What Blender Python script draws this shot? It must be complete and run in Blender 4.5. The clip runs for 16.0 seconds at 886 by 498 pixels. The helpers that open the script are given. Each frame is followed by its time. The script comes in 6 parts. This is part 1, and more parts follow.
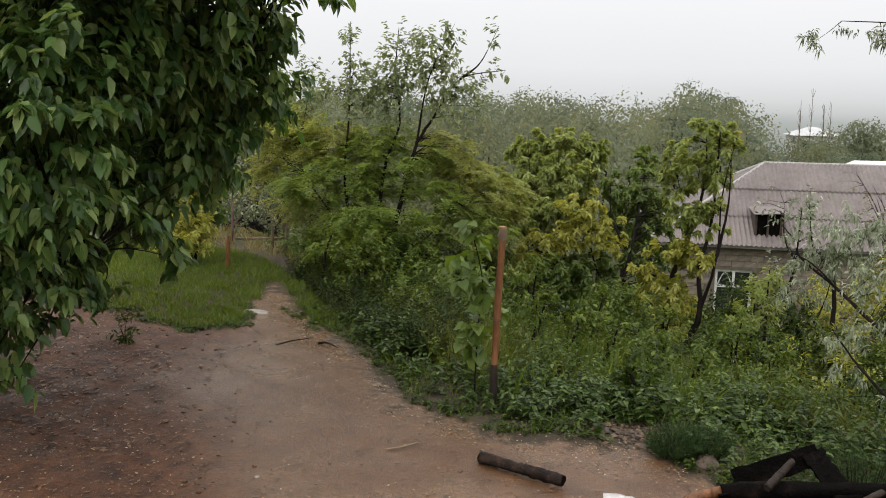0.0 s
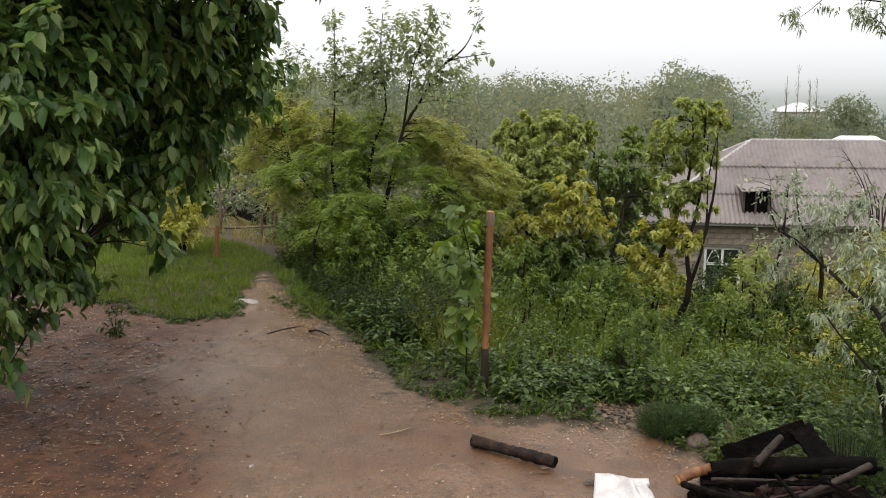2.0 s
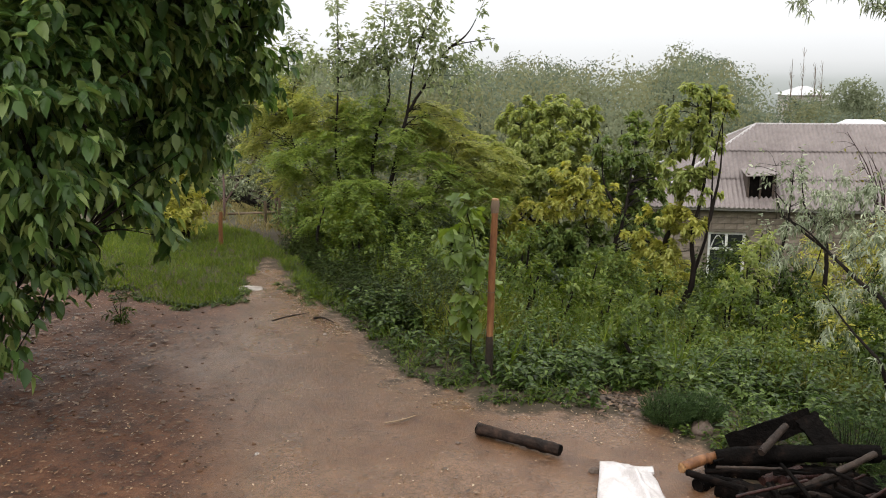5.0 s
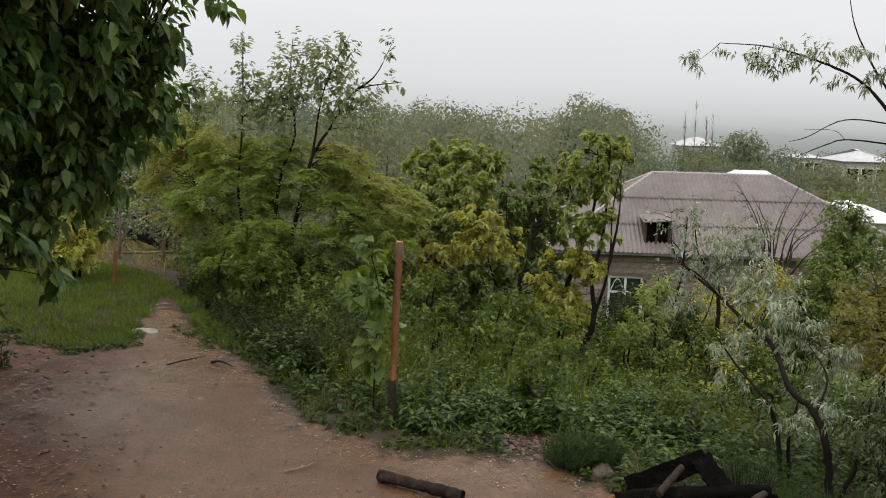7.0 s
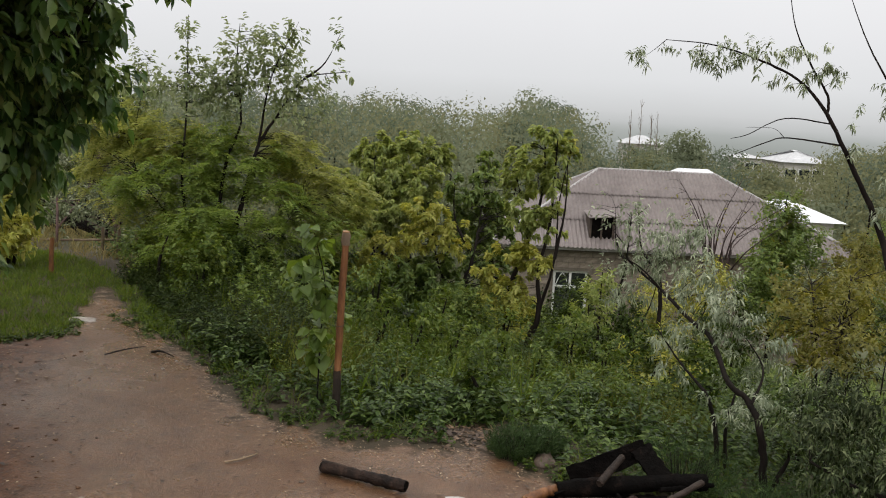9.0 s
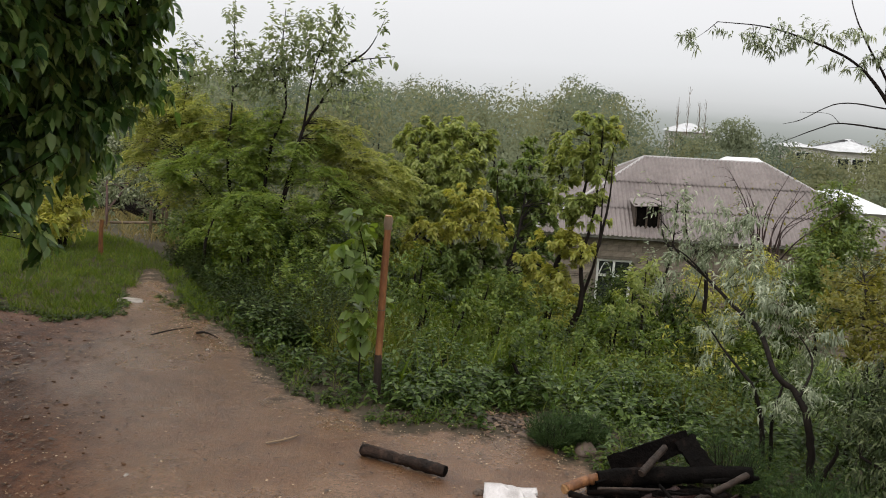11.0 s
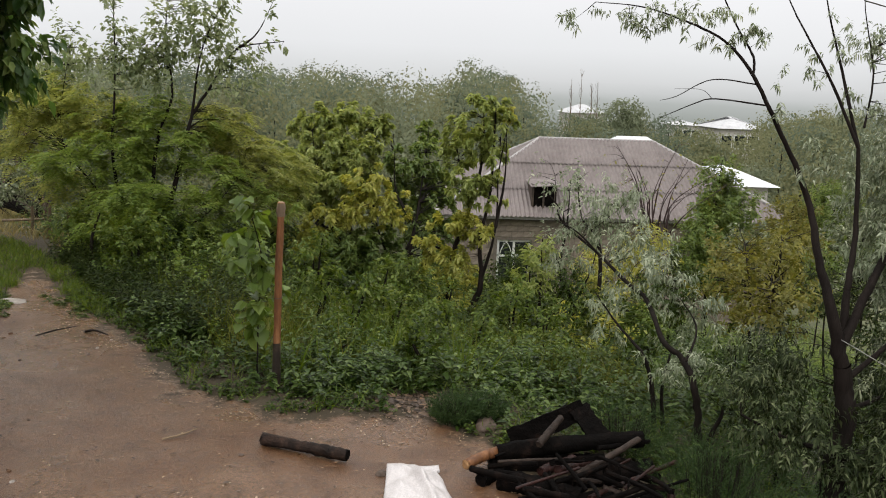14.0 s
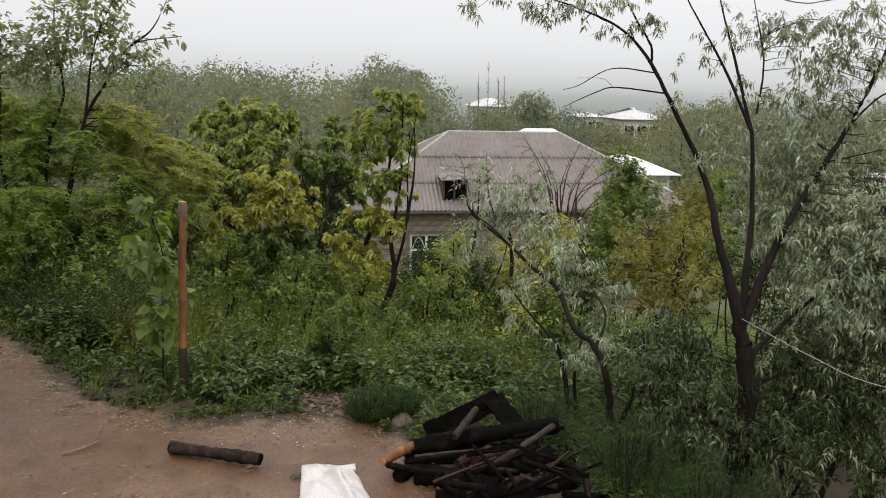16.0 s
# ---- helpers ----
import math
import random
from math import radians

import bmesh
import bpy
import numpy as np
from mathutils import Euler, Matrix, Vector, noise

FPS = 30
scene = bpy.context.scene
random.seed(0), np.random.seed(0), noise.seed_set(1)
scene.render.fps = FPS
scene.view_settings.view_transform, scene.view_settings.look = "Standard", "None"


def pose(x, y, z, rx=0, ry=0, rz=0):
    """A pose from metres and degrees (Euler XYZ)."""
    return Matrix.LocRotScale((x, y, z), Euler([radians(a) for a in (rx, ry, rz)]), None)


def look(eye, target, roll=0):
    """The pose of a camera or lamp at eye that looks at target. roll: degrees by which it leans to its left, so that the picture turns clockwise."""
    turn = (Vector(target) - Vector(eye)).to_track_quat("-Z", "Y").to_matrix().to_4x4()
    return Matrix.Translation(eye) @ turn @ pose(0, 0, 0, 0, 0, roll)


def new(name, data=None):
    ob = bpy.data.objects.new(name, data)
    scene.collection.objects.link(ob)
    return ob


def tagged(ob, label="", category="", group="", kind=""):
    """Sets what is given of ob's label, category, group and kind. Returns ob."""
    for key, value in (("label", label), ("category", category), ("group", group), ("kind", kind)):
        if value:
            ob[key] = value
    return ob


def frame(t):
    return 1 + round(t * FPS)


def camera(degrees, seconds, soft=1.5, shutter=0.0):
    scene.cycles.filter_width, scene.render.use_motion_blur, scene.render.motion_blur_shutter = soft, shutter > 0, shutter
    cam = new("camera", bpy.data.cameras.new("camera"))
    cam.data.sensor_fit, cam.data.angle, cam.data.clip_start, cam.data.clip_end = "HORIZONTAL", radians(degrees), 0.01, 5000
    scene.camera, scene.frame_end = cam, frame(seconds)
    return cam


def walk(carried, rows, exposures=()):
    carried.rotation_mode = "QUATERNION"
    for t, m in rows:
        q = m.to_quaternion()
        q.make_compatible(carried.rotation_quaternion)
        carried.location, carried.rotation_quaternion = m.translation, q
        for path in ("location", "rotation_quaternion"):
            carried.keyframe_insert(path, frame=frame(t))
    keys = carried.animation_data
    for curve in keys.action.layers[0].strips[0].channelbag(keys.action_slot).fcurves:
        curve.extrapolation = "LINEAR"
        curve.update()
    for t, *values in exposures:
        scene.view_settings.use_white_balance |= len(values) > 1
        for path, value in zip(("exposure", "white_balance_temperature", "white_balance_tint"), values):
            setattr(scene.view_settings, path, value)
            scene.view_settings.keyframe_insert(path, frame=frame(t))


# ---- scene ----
cam = camera(55.8, 16.0, soft=1.0)

PATH = [
    (0, (0.0, 0.03, 2.215), (-0.379, 1.964, 1.877), 1.0),
    (0.5, (0.017, 0.028, 2.226), (-0.384, 1.946, 1.825), 0.7),
    (1, (0.027, 0.029, 2.22), (-0.351, 1.956, 1.841), -0.1),
    (1.5, (0.017, 0.021, 2.229), (-0.352, 1.949, 1.849), 0.0),
    (2, (0.016, 0.022, 2.231), (-0.339, 1.954, 1.855), -0.2),
    (2.5, (0.016, 0.03, 2.226), (-0.323, 1.966, 1.853), -0.3),
    (3, (0.022, 0.032, 2.224), (-0.319, 1.964, 1.835), -0.3),
    (5.5, (0.001, 0.04, 2.259), (-0.362, 1.963, 1.846), -0.3),
    (6, (0.012, 0.069, 2.261), (-0.32, 2.011, 1.915), 0.0),
    (6.5, (0.005, 0.066, 2.267), (-0.296, 2.021, 1.968), 0.1),
    (7, (0.014, 0.073, 2.255), (-0.129, 2.043, 1.942), 1.4),
    (7.5, (0.035, 0.103, 2.237), (0.025, 2.079, 1.931), 1.3),
    (8, (0.023, 0.09, 2.233), (0.027, 2.065, 1.919), 1.6),
    (8.5, (0.036, 0.091, 2.234), (0.044, 2.063, 1.901), 2.2),
    (9, (0.016, 0.082, 2.235), (0.0, 2.055, 1.911), 2.8),
    (9.2, (0.012, 0.083, 2.228), (0.017, 2.057, 1.904), 2.9),
    (11.3, (0.022, 0.116, 2.21), (-0.101, 2.079, 1.849), 3.0),
    (11.5, (0.035, 0.118, 2.2), (-0.07, 2.083, 1.84), 3.4),
    (12, (0.044, 0.11, 2.221), (-0.004, 2.063, 1.795), 3.4),
    (12.5, (0.044, 0.123, 2.2), (0.04, 2.08, 1.784), 3.6),
    (13, (0.077, 0.117, 2.208), (0.125, 2.077, 1.813), 2.1),
    (13.5, (0.068, 0.121, 2.2), (0.178, 2.083, 1.827), 1.5),
    (14, (0.076, 0.095, 2.201), (0.192, 2.055, 1.818), 2.0),
    (14.5, (0.085, 0.114, 2.198), (0.279, 2.072, 1.839), 1.2),
    (15, (0.09, 0.118, 2.199), (0.3, 2.076, 1.847), 1.1),
    (15.5, (0.104, 0.103, 2.194), (0.351, 2.052, 1.82), 1.0),
    (16, (0.105, 0.14, 2.182), (0.426, 2.075, 1.794), 1.2),
]
walk(cam, [(t, look(eye, target, roll)) for t, eye, target, roll in PATH],
     exposures=[(0, -0.1), (0.5, 0.1), (1, 0.14), (3, 0.16), (5.5, 0.2), (6, 0.14), (6.5, -0.1), (7, -0.26), (9.2, -0.26), (11.3, -0.08), (11.7, 0.1), (12.5, 0.24), (13, 0.05), (13.5, -0.12), (16, -0.12)])

# ---- light: overcast, rain-washed sky ----
world = bpy.data.worlds.new("overcast")
scene.world = world
world.use_nodes = True
wn, wl = world.node_tree.nodes, world.node_tree.links
sky = wn.new("ShaderNodeTexSky")
sky.sky_type, sky.sun_disc = "NISHITA", False
sky.sun_elevation, sky.sun_rotation = radians(50), radians(204)
sky.dust_density, sky.air_density = 4.0, 1.0
grey = wn.new("ShaderNodeHueSaturation")
grey.inputs["Saturation"].default_value = 0.12
grey.inputs["Value"].default_value = 0.06
wl.new(sky.outputs[0], grey.inputs["Color"])
tc = wn.new("ShaderNodeTexCoord")
sep = wn.new("ShaderNodeSeparateXYZ")
wl.new(tc.outputs["Generated"], sep.inputs[0])
ramp = wn.new("ShaderNodeValToRGB")
ramp.color_ramp.elements[0].position, ramp.color_ramp.elements[0].color = 0.0, (0.70, 0.715, 0.725, 1)
ramp.color_ramp.elements[1].position, ramp.color_ramp.elements[1].color = 0.95, (1.85, 1.84, 1.82, 1)
for sky_at, sky_col in ((0.1, (0.8, 0.803, 0.822, 1)), (0.25, (0.93, 0.93, 0.94, 1)), (0.5, (1.35, 1.34, 1.33, 1))):
    ramp.color_ramp.elements.new(sky_at).color = sky_col
wl.new(sep.outputs["Z"], ramp.inputs[0])
cloud = wn.new("ShaderNodeTexNoise")
cloud.inputs["Scale"].default_value, cloud.inputs["Detail"].default_value = 2.2, 4
wl.new(tc.outputs["Generated"], cloud.inputs["Vector"])
cl_map = wn.new("ShaderNodeMapRange")
cl_map.inputs["To Min"].default_value, cl_map.inputs["To Max"].default_value = 0.94, 1.06
wl.new(cloud.outputs[0], cl_map.inputs[0])
cl_mul = wn.new("ShaderNodeMix")
cl_mul.data_type, cl_mul.blend_type = "RGBA", "MULTIPLY"
cl_mul.inputs[0].default_value = 1.0
wl.new(ramp.outputs[0], cl_mul.inputs[6])
wl.new(cl_map.outputs[0], cl_mul.inputs[7])
sky_mix = wn.new("ShaderNodeMix")
sky_mix.data_type, sky_mix.blend_type = "RGBA", "ADD"
sky_mix.inputs[0].default_value = 0.15
wl.new(cl_mul.outputs[2], sky_mix.inputs[6])
wl.new(grey.outputs[0], sky_mix.inputs[7])
background = wn["Background"]
background.inputs["Strength"].default_value = 1.18
wl.new(sky_mix.outputs[2], background.inputs["Color"])

sun_data = bpy.data.lights.new("sun", "SUN")
sun_data.energy, sun_data.angle, sun_data.color = 1.2, radians(60), (1.0, 0.98, 0.95)
sun = new("sun", sun_data)
sun.matrix_world = look((-4, -5, 12), (0, 4, 0))
tagged(sun, kind="structure")


# ---- materials ----
def mat_base(name):
    m = bpy.data.materials.new(name)
    m.use_nodes = True
    return m, m.node_tree.nodes, m.node_tree.links, m.node_tree.nodes["Principled BSDF"]


def noise_node(nodes, links, scale, detail=5, rough=0.6, coord="Object", stretch=None):
    c = nodes.new("ShaderNodeTexCoord")
    n = nodes.new("ShaderNodeTexNoise")
    n.inputs["Scale"].default_value, n.inputs["Detail"].default_value = scale, detail
    n.inputs["Roughness"].default_value = rough
    if stretch:
        mp = nodes.new("ShaderNodeMapping")
        mp.inputs["Scale"].default_value = stretch
        links.new(c.outputs[coord], mp.inputs[0])
        links.new(mp.outputs[0], n.inputs["Vector"])
    else:
        links.new(c.outputs[coord], n.inputs["Vector"])
    return n.outputs[0]


def ramp_node(nodes, links, src, stops):
    r = nodes.new("ShaderNodeValToRGB")
    e = r.color_ramp.elements
    e[0].position, e[0].color = stops[0][0], (*stops[0][1], 1)
    e[1].position, e[1].color = stops[-1][0], (*stops[-1][1], 1)
    for p, c in stops[1:-1]:
        e.new(p).color = (*c, 1)
    links.new(src, r.inputs[0])
    return r.outputs[0]


def mix_col(nodes, links, fac, a, b, mode="MIX"):
    m = nodes.new("ShaderNodeMix")
    m.data_type, m.blend_type = "RGBA", mode
    for sock, v in ((0, fac), (6, a), (7, b)):
        if isinstance(v, bpy.types.NodeSocket):
            links.new(v, m.inputs[sock])
        elif sock == 0:
            m.inputs[0].default_value = v
        else:
            m.inputs[sock].default_value = (*v, 1)
    return m.outputs[2]


def bump_node(nodes, links, bsdf, src, strength, dist):
    b = nodes.new("ShaderNodeBump")
    b.inputs["Strength"].default_value, b.inputs["Distance"].default_value = strength, dist
    links.new(src, b.inputs["Height"])
    links.new(b.outputs[0], bsdf.inputs["Normal"])


def surface(name, stops, scale, rough=0.7, bump=0.4, dist=0.01, stretch=None, fine=6.0, metal=0.0, rnd=0.0, spec=0.3):
    m, n, l, p = mat_base(name)
    a = noise_node(n, l, scale, 6, 0.65, stretch=stretch)
    f = noise_node(n, l, scale * fine, 4, 0.6, stretch=stretch)
    col = ramp_node(n, l, a, stops)
    col = mix_col(n, l, 0.45, col, ramp_node(n, l, f, [(0.3, (0.35, 0.35, 0.35)), (0.7, (1.0, 1.0, 1.0))]), "MULTIPLY")
    if rnd:
        oi = n.new("ShaderNodeObjectInfo")
        col = mix_col(n, l, rnd, col, ramp_node(n, l, oi.outputs["Random"], [(0.0, (0.45, 0.45, 0.45)), (1.0, (1.0, 1.0, 1.0))]), "MULTIPLY")
    l.new(col, p.inputs["Base Color"])
    p.inputs["Roughness"].default_value, p.inputs["Metallic"].default_value = rough, metal
    p.inputs["Specular IOR Level"].default_value = spec
    bump_node(n, l, p, f, bump, dist)
    return m


def leaf_mat(name, c1, c2, c3, rough=0.4, through_light=0.3, patch=1.2, spec=0.35):
    """Foliage: each leaf takes its own tone, with patches of tone over the plant, glossy from rain, letting light through."""
    m, n, l, p = mat_base(name)
    g = n.new("ShaderNodeNewGeometry")
    col = ramp_node(n, l, g.outputs["Random Per Island"], [(0.0, c1), (0.6, c2), (1.0, c3)])
    big = noise_node(n, l, patch, 3)
    col = mix_col(n, l, 0.6, col, ramp_node(n, l, big, [(0.3, (0.5, 0.55, 0.5)), (0.68, (1.1, 1.08, 1.0))]), "MULTIPLY")
    l.new(col, p.inputs["Base Color"])
    p.inputs["Roughness"].default_value = rough
    p.inputs["Specular IOR Level"].default_value = spec
    t = n.new("ShaderNodeBsdfTranslucent")
    hs = n.new("ShaderNodeHueSaturation")
    hs.inputs["Hue"].default_value, hs.inputs["Saturation"].default_value, hs.inputs["Value"].default_value = 0.48, 1.15, 1.5
    l.new(col, hs.inputs["Color"])
    l.new(hs.outputs[0], t.inputs["Color"])
    mx = n.new("ShaderNodeMixShader")
    mx.inputs[0].default_value = through_light
    l.new(p.outputs[0], mx.inputs[1])
    l.new(t.outputs[0], mx.inputs[2])
    l.new(mx.outputs[0], n["Material Output"].inputs["Surface"])
    return m


BARK = surface("wet_bark", [(0.3, (0.007, 0.005, 0.004)), (0.7, (0.023, 0.017, 0.014))], 9, 0.8, 0.8, 0.01, (1, 1, 0.25), spec=0.12)
BARK_PALE = surface("pale_bark", [(0.3, (0.09, 0.065, 0.04)), (0.7, (0.2, 0.14, 0.09))], 9, 0.65, 0.6, 0.008, (1, 1, 0.25))
BARK_RED = surface("red_twigs", [(0.3, (0.045, 0.022, 0.018)), (0.7, (0.11, 0.06, 0.048))], 9, 0.6, 0.4, 0.004)
TWIGDARK = surface("dark_red_twigs", [(0.3, (0.02, 0.011, 0.01)), (0.7, (0.055, 0.03, 0.026))], 9, 0.6, 0.4, 0.004)
CHAR_AND_HATCH = surface("charred_wood_and_hatch_dark", [(0.3, (0.002, 0.0018, 0.0017)), (0.58, (0.006, 0.0046, 0.004)), (0.85, (0.038, 0.022, 0.016))], 9, 0.75, 1.0, 0.012, (1, 1, 1), rnd=0.4, spec=0.04)
GREYWOOD = surface("weathered_pole", [(0.3, (0.014, 0.009, 0.007)), (0.7, (0.055, 0.038, 0.029))], 18, 0.55, 0.6, 0.006, rnd=0.5, spec=0.15)
REDWOOD = surface("wet_red_wood", [(0.3, (0.008, 0.004, 0.0035)), (0.7, (0.05, 0.02, 0.016))], 16, 0.4, 0.7, 0.006, rnd=0.5, spec=0.15)
CUTWOOD = surface("cut_wood", [(0.3, (0.22, 0.11, 0.045)), (0.7, (0.42, 0.24, 0.11))], 25, 0.6, 0.4, 0.003)
POSTWOOD = surface("orange_post_wood", [(0.3, (0.05, 0.02, 0.01)), (0.5, (0.19, 0.08, 0.031)), (0.75, (0.36, 0.18, 0.08))], 10, 0.5, 0.6, 0.005, (1, 1, 0.2))
BARKLOG = surface("wet_log_bark", [(0.3, (0.006, 0.0045, 0.004)), (0.52, (0.02, 0.013, 0.010)), (0.78, (0.085, 0.05, 0.036))], 11, 0.6, 1.0, 0.012, spec=0.12)
POSTDARK = surface("wet_post_foot", [(0.3, (0.012, 0.009, 0.007)), (0.7, (0.05, 0.035, 0.025))], 12, 0.5, 0.6, 0.005)
WIRE = surface("rusty_wire", [(0.3, (0.05, 0.04, 0.035)), (0.7, (0.16, 0.13, 0.11))], 30, 0.5, 0.2, 0.001, metal=0.6)
ROPE = surface("pale_rope", [(0.3, (0.2, 0.2, 0.18)), (0.7, (0.36, 0.36, 0.33))], 60, 0.7, 0.4, 0.002)
STONE = surface("field_stone", [(0.3, (0.07, 0.045, 0.032)), (0.7, (0.17, 0.125, 0.095))], 8, 0.6, 0.7, 0.01, rnd=0.4)
CLOD = surface("earth_clod", [(0.3, (0.07, 0.035, 0.019)), (0.7, (0.16, 0.09, 0.055))], 30, 0.85, 0.5, 0.004, spec=0.15)
PALESTONE = surface("pale_stone", [(0.3, (0.22, 0.185, 0.155)), (0.7, (0.4, 0.36, 0.32))], 8, 0.6, 0.6, 0.01)
SACKMAT = surface("white_woven_plastic", [(0.25, (0.4, 0.36, 0.34)), (0.5, (0.58, 0.54, 0.53)), (0.8, (0.68, 0.65, 0.65))], 5, 0.45, 0.3, 0.003, fine=20)
ROOFMAT = surface("grey_slate_sheet", [(0.25, (0.15, 0.124, 0.117)), (0.5, (0.205, 0.173, 0.164)), (0.8, (0.255, 0.22, 0.21))], 0.8, 0.6, 0.3, 0.01, fine=9, rnd=0.22)
RIDGEMAT = surface("pale_ridge_cap", [(0.3, (0.3, 0.28, 0.27)), (0.7, (0.46, 0.44, 0.43))], 3, 0.5, 0.2, 0.005)
TINMAT = surface("white_tin_roof", [(0.3, (0.66, 0.67, 0.7)), (0.7, (0.84, 0.85, 0.88))], 0.6, 0.35, 0.1, 0.01, metal=0.1)
FARROOF = surface("dull_tin_roof", [(0.3, (0.42, 0.42, 0.43)), (0.7, (0.6, 0.6, 0.61))], 0.6, 0.5, 0.1, 0.01)
BLOCKMAT = surface("tuff_block", [(0.3, (0.17, 0.135, 0.105)), (0.7, (0.34, 0.285, 0.23))], 3, 0.85, 0.5, 0.01, rnd=0.35)
MORTAR = surface("mortar", [(0.3, (0.12, 0.10, 0.08)), (0.7, (0.2, 0.17, 0.14))], 6, 0.9, 0.4, 0.01)
PLASTER = surface("pale_plaster", [(0.3, (0.4, 0.38, 0.35)), (0.7, (0.58, 0.55, 0.51))], 1.5, 0.85, 0.2, 0.01)
WHITEPAINT = surface("white_paint", [(0.3, (0.62, 0.62, 0.6)), (0.7, (0.8, 0.8, 0.78))], 5, 0.5, 0.2, 0.002)
DARKWOOD = surface("dark_timber", [(0.3, (0.03, 0.022, 0.018)), (0.7, (0.085, 0.06, 0.045))], 6, 0.7, 0.4, 0.005)
GLASS, _gn, _gl, _gp = mat_base("window_glass")
_gp.inputs["Base Color"].default_value = (0.015, 0.018, 0.02, 1)
_gp.inputs["Roughness"].default_value = 0.06

LF_BROAD = leaf_mat("broad_leaf", (0.03, 0.068, 0.018), (0.09, 0.16, 0.042), (0.25, 0.32, 0.11), 0.34, 0.36, 1.6, 0.3)
LF_MID = leaf_mat("feathery_green_leaf", (0.115, 0.175, 0.036), (0.175, 0.24, 0.05), (0.25, 0.3, 0.085), 0.45, 0.48, 1.0)
LF_PALE = leaf_mat("feathery_yellow_leaf", (0.2, 0.235, 0.06), (0.29, 0.315, 0.085), (0.39, 0.4, 0.13), 0.45, 0.52, 1.0)
LF_TOP = leaf_mat("fruit_leaf_pale", (0.14, 0.175, 0.085), (0.21, 0.25, 0.125), (0.3, 0.33, 0.19), 0.4, 0.5, 1.0)
LF_YEL = leaf_mat("yellowing_leaf", (0.24, 0.26, 0.055), (0.36, 0.37, 0.085), (0.5, 0.48, 0.15), 0.45, 0.46, 1.2)
LF_YGR = leaf_mat("yellow_green_leaf", (0.16, 0.205, 0.055), (0.24, 0.285, 0.08), (0.35, 0.38, 0.14), 0.45, 0.45, 1.2)
LF_GRN = leaf_mat("green_leaf", (0.09, 0.14, 0.035), (0.14, 0.195, 0.05), (0.22, 0.27, 0.085), 0.42, 0.42, 1.2)
LF_SIL = leaf_mat("silver_leaf", (0.13, 0.16, 0.09), (0.22, 0.255, 0.16), (0.43, 0.455, 0.34), 0.4, 0.28, 1.4)
LF_SILD = leaf_mat("olive_leaf", (0.075, 0.095, 0.04), (0.15, 0.175, 0.09), (0.36, 0.38, 0.26), 0.4, 0.25, 1.4)
# Darker copy of the oleaster's leaf: shade low in its crown put into colour.
LF_OLIVE_SHADE = leaf_mat("olive_leaf_painted_shade", (0.016, 0.024, 0.008), (0.036, 0.05, 0.017), (0.15, 0.17, 0.09), 0.45, 0.2, 1.4, 0.1)
LF_ORA = leaf_mat("ochre_leaf", (0.11, 0.115, 0.022), (0.17, 0.165, 0.035), (0.24, 0.225, 0.06), 0.5, 0.4, 1.0)
LF_WEED = leaf_mat("weed_leaf", (0.018, 0.034, 0.005), (0.04, 0.065, 0.01), (0.10, 0.135, 0.028), 0.32, 0.26, 0.9, 0.12)
LF_CLUMP = leaf_mat("light_weed_leaf", (0.055, 0.09, 0.016), (0.105, 0.15, 0.03), (0.2, 0.24, 0.065), 0.38, 0.36, 0.9, 0.15)
LF_NETTLE = leaf_mat("nettle_leaf", (0.024, 0.045, 0.009), (0.056, 0.092, 0.02), (0.145, 0.195, 0.062), 0.3, 0.26, 0.9, 0.16)
LF_GRASS = leaf_mat("grass_blade", (0.06, 0.1, 0.014), (0.095, 0.145, 0.022), (0.165, 0.2, 0.042), 0.5, 0.4, 0.7)
LF_DRY = leaf_mat("tall_grass", (0.09, 0.11, 0.018), (0.14, 0.155, 0.032), (0.22, 0.21, 0.065), 0.5, 0.33, 0.8)
LF_FIELD = leaf_mat("field_grass", (0.14, 0.125, 0.045), (0.22, 0.185, 0.075), (0.32, 0.265, 0.12), 0.55, 0.3, 0.5)
# Near-black leaf colour stands in for deep shade under the trees.
LF_SHADE_DARK = leaf_mat("shade_darkened_leaf", (0.012, 0.022, 0.005), (0.026, 0.042, 0.009), (0.07, 0.088, 0.024), 0.38, 0.2, 1.0, 0.12)
LF_FEATH = leaf_mat("feathery_leaf", (0.022, 0.04, 0.014), (0.038, 0.066, 0.023), (0.075, 0.11, 0.045), 0.55, 0.22, 2.0, 0.08)
LF_VINE = leaf_mat("vine_leaf", (0.08, 0.13, 0.025), (0.125, 0.185, 0.038), (0.19, 0.25, 0.065), 0.42, 0.38, 3.0)
# Mist over the far trees is put into these paler, greyer leaf colours.
LF_HAZE_WOOD = leaf_mat("haze_tinted_woodland_leaf", (0.17, 0.19, 0.125), (0.185, 0.207, 0.138), (0.2, 0.222, 0.15), 0.75, 0.42, 0.25, 0.08)
LF_HAZE_WOOD_B = leaf_mat("haze_tinted_woodland_leaf_dark", (0.12, 0.145, 0.105), (0.135, 0.16, 0.117), (0.15, 0.175, 0.13), 0.75, 0.42, 0.25, 0.08)
LF_HAZE_WOOD_C = leaf_mat("haze_tinted_woodland_leaf_olive", (0.17, 0.178, 0.1), (0.187, 0.195, 0.113), (0.205, 0.21, 0.125), 0.75, 0.42, 0.25, 0.08)
LITTER = leaf_mat("fallen_petals", (0.14, 0.085, 0.05), (0.27, 0.19, 0.12), (0.46, 0.36, 0.25), 0.6, 0.1, 2.0)
LITTER_DARK = leaf_mat("dead_leaves", (0.03, 0.02, 0.015), (0.09, 0.055, 0.035), (0.2, 0.12, 0.07), 0.55, 0.05, 2.0)


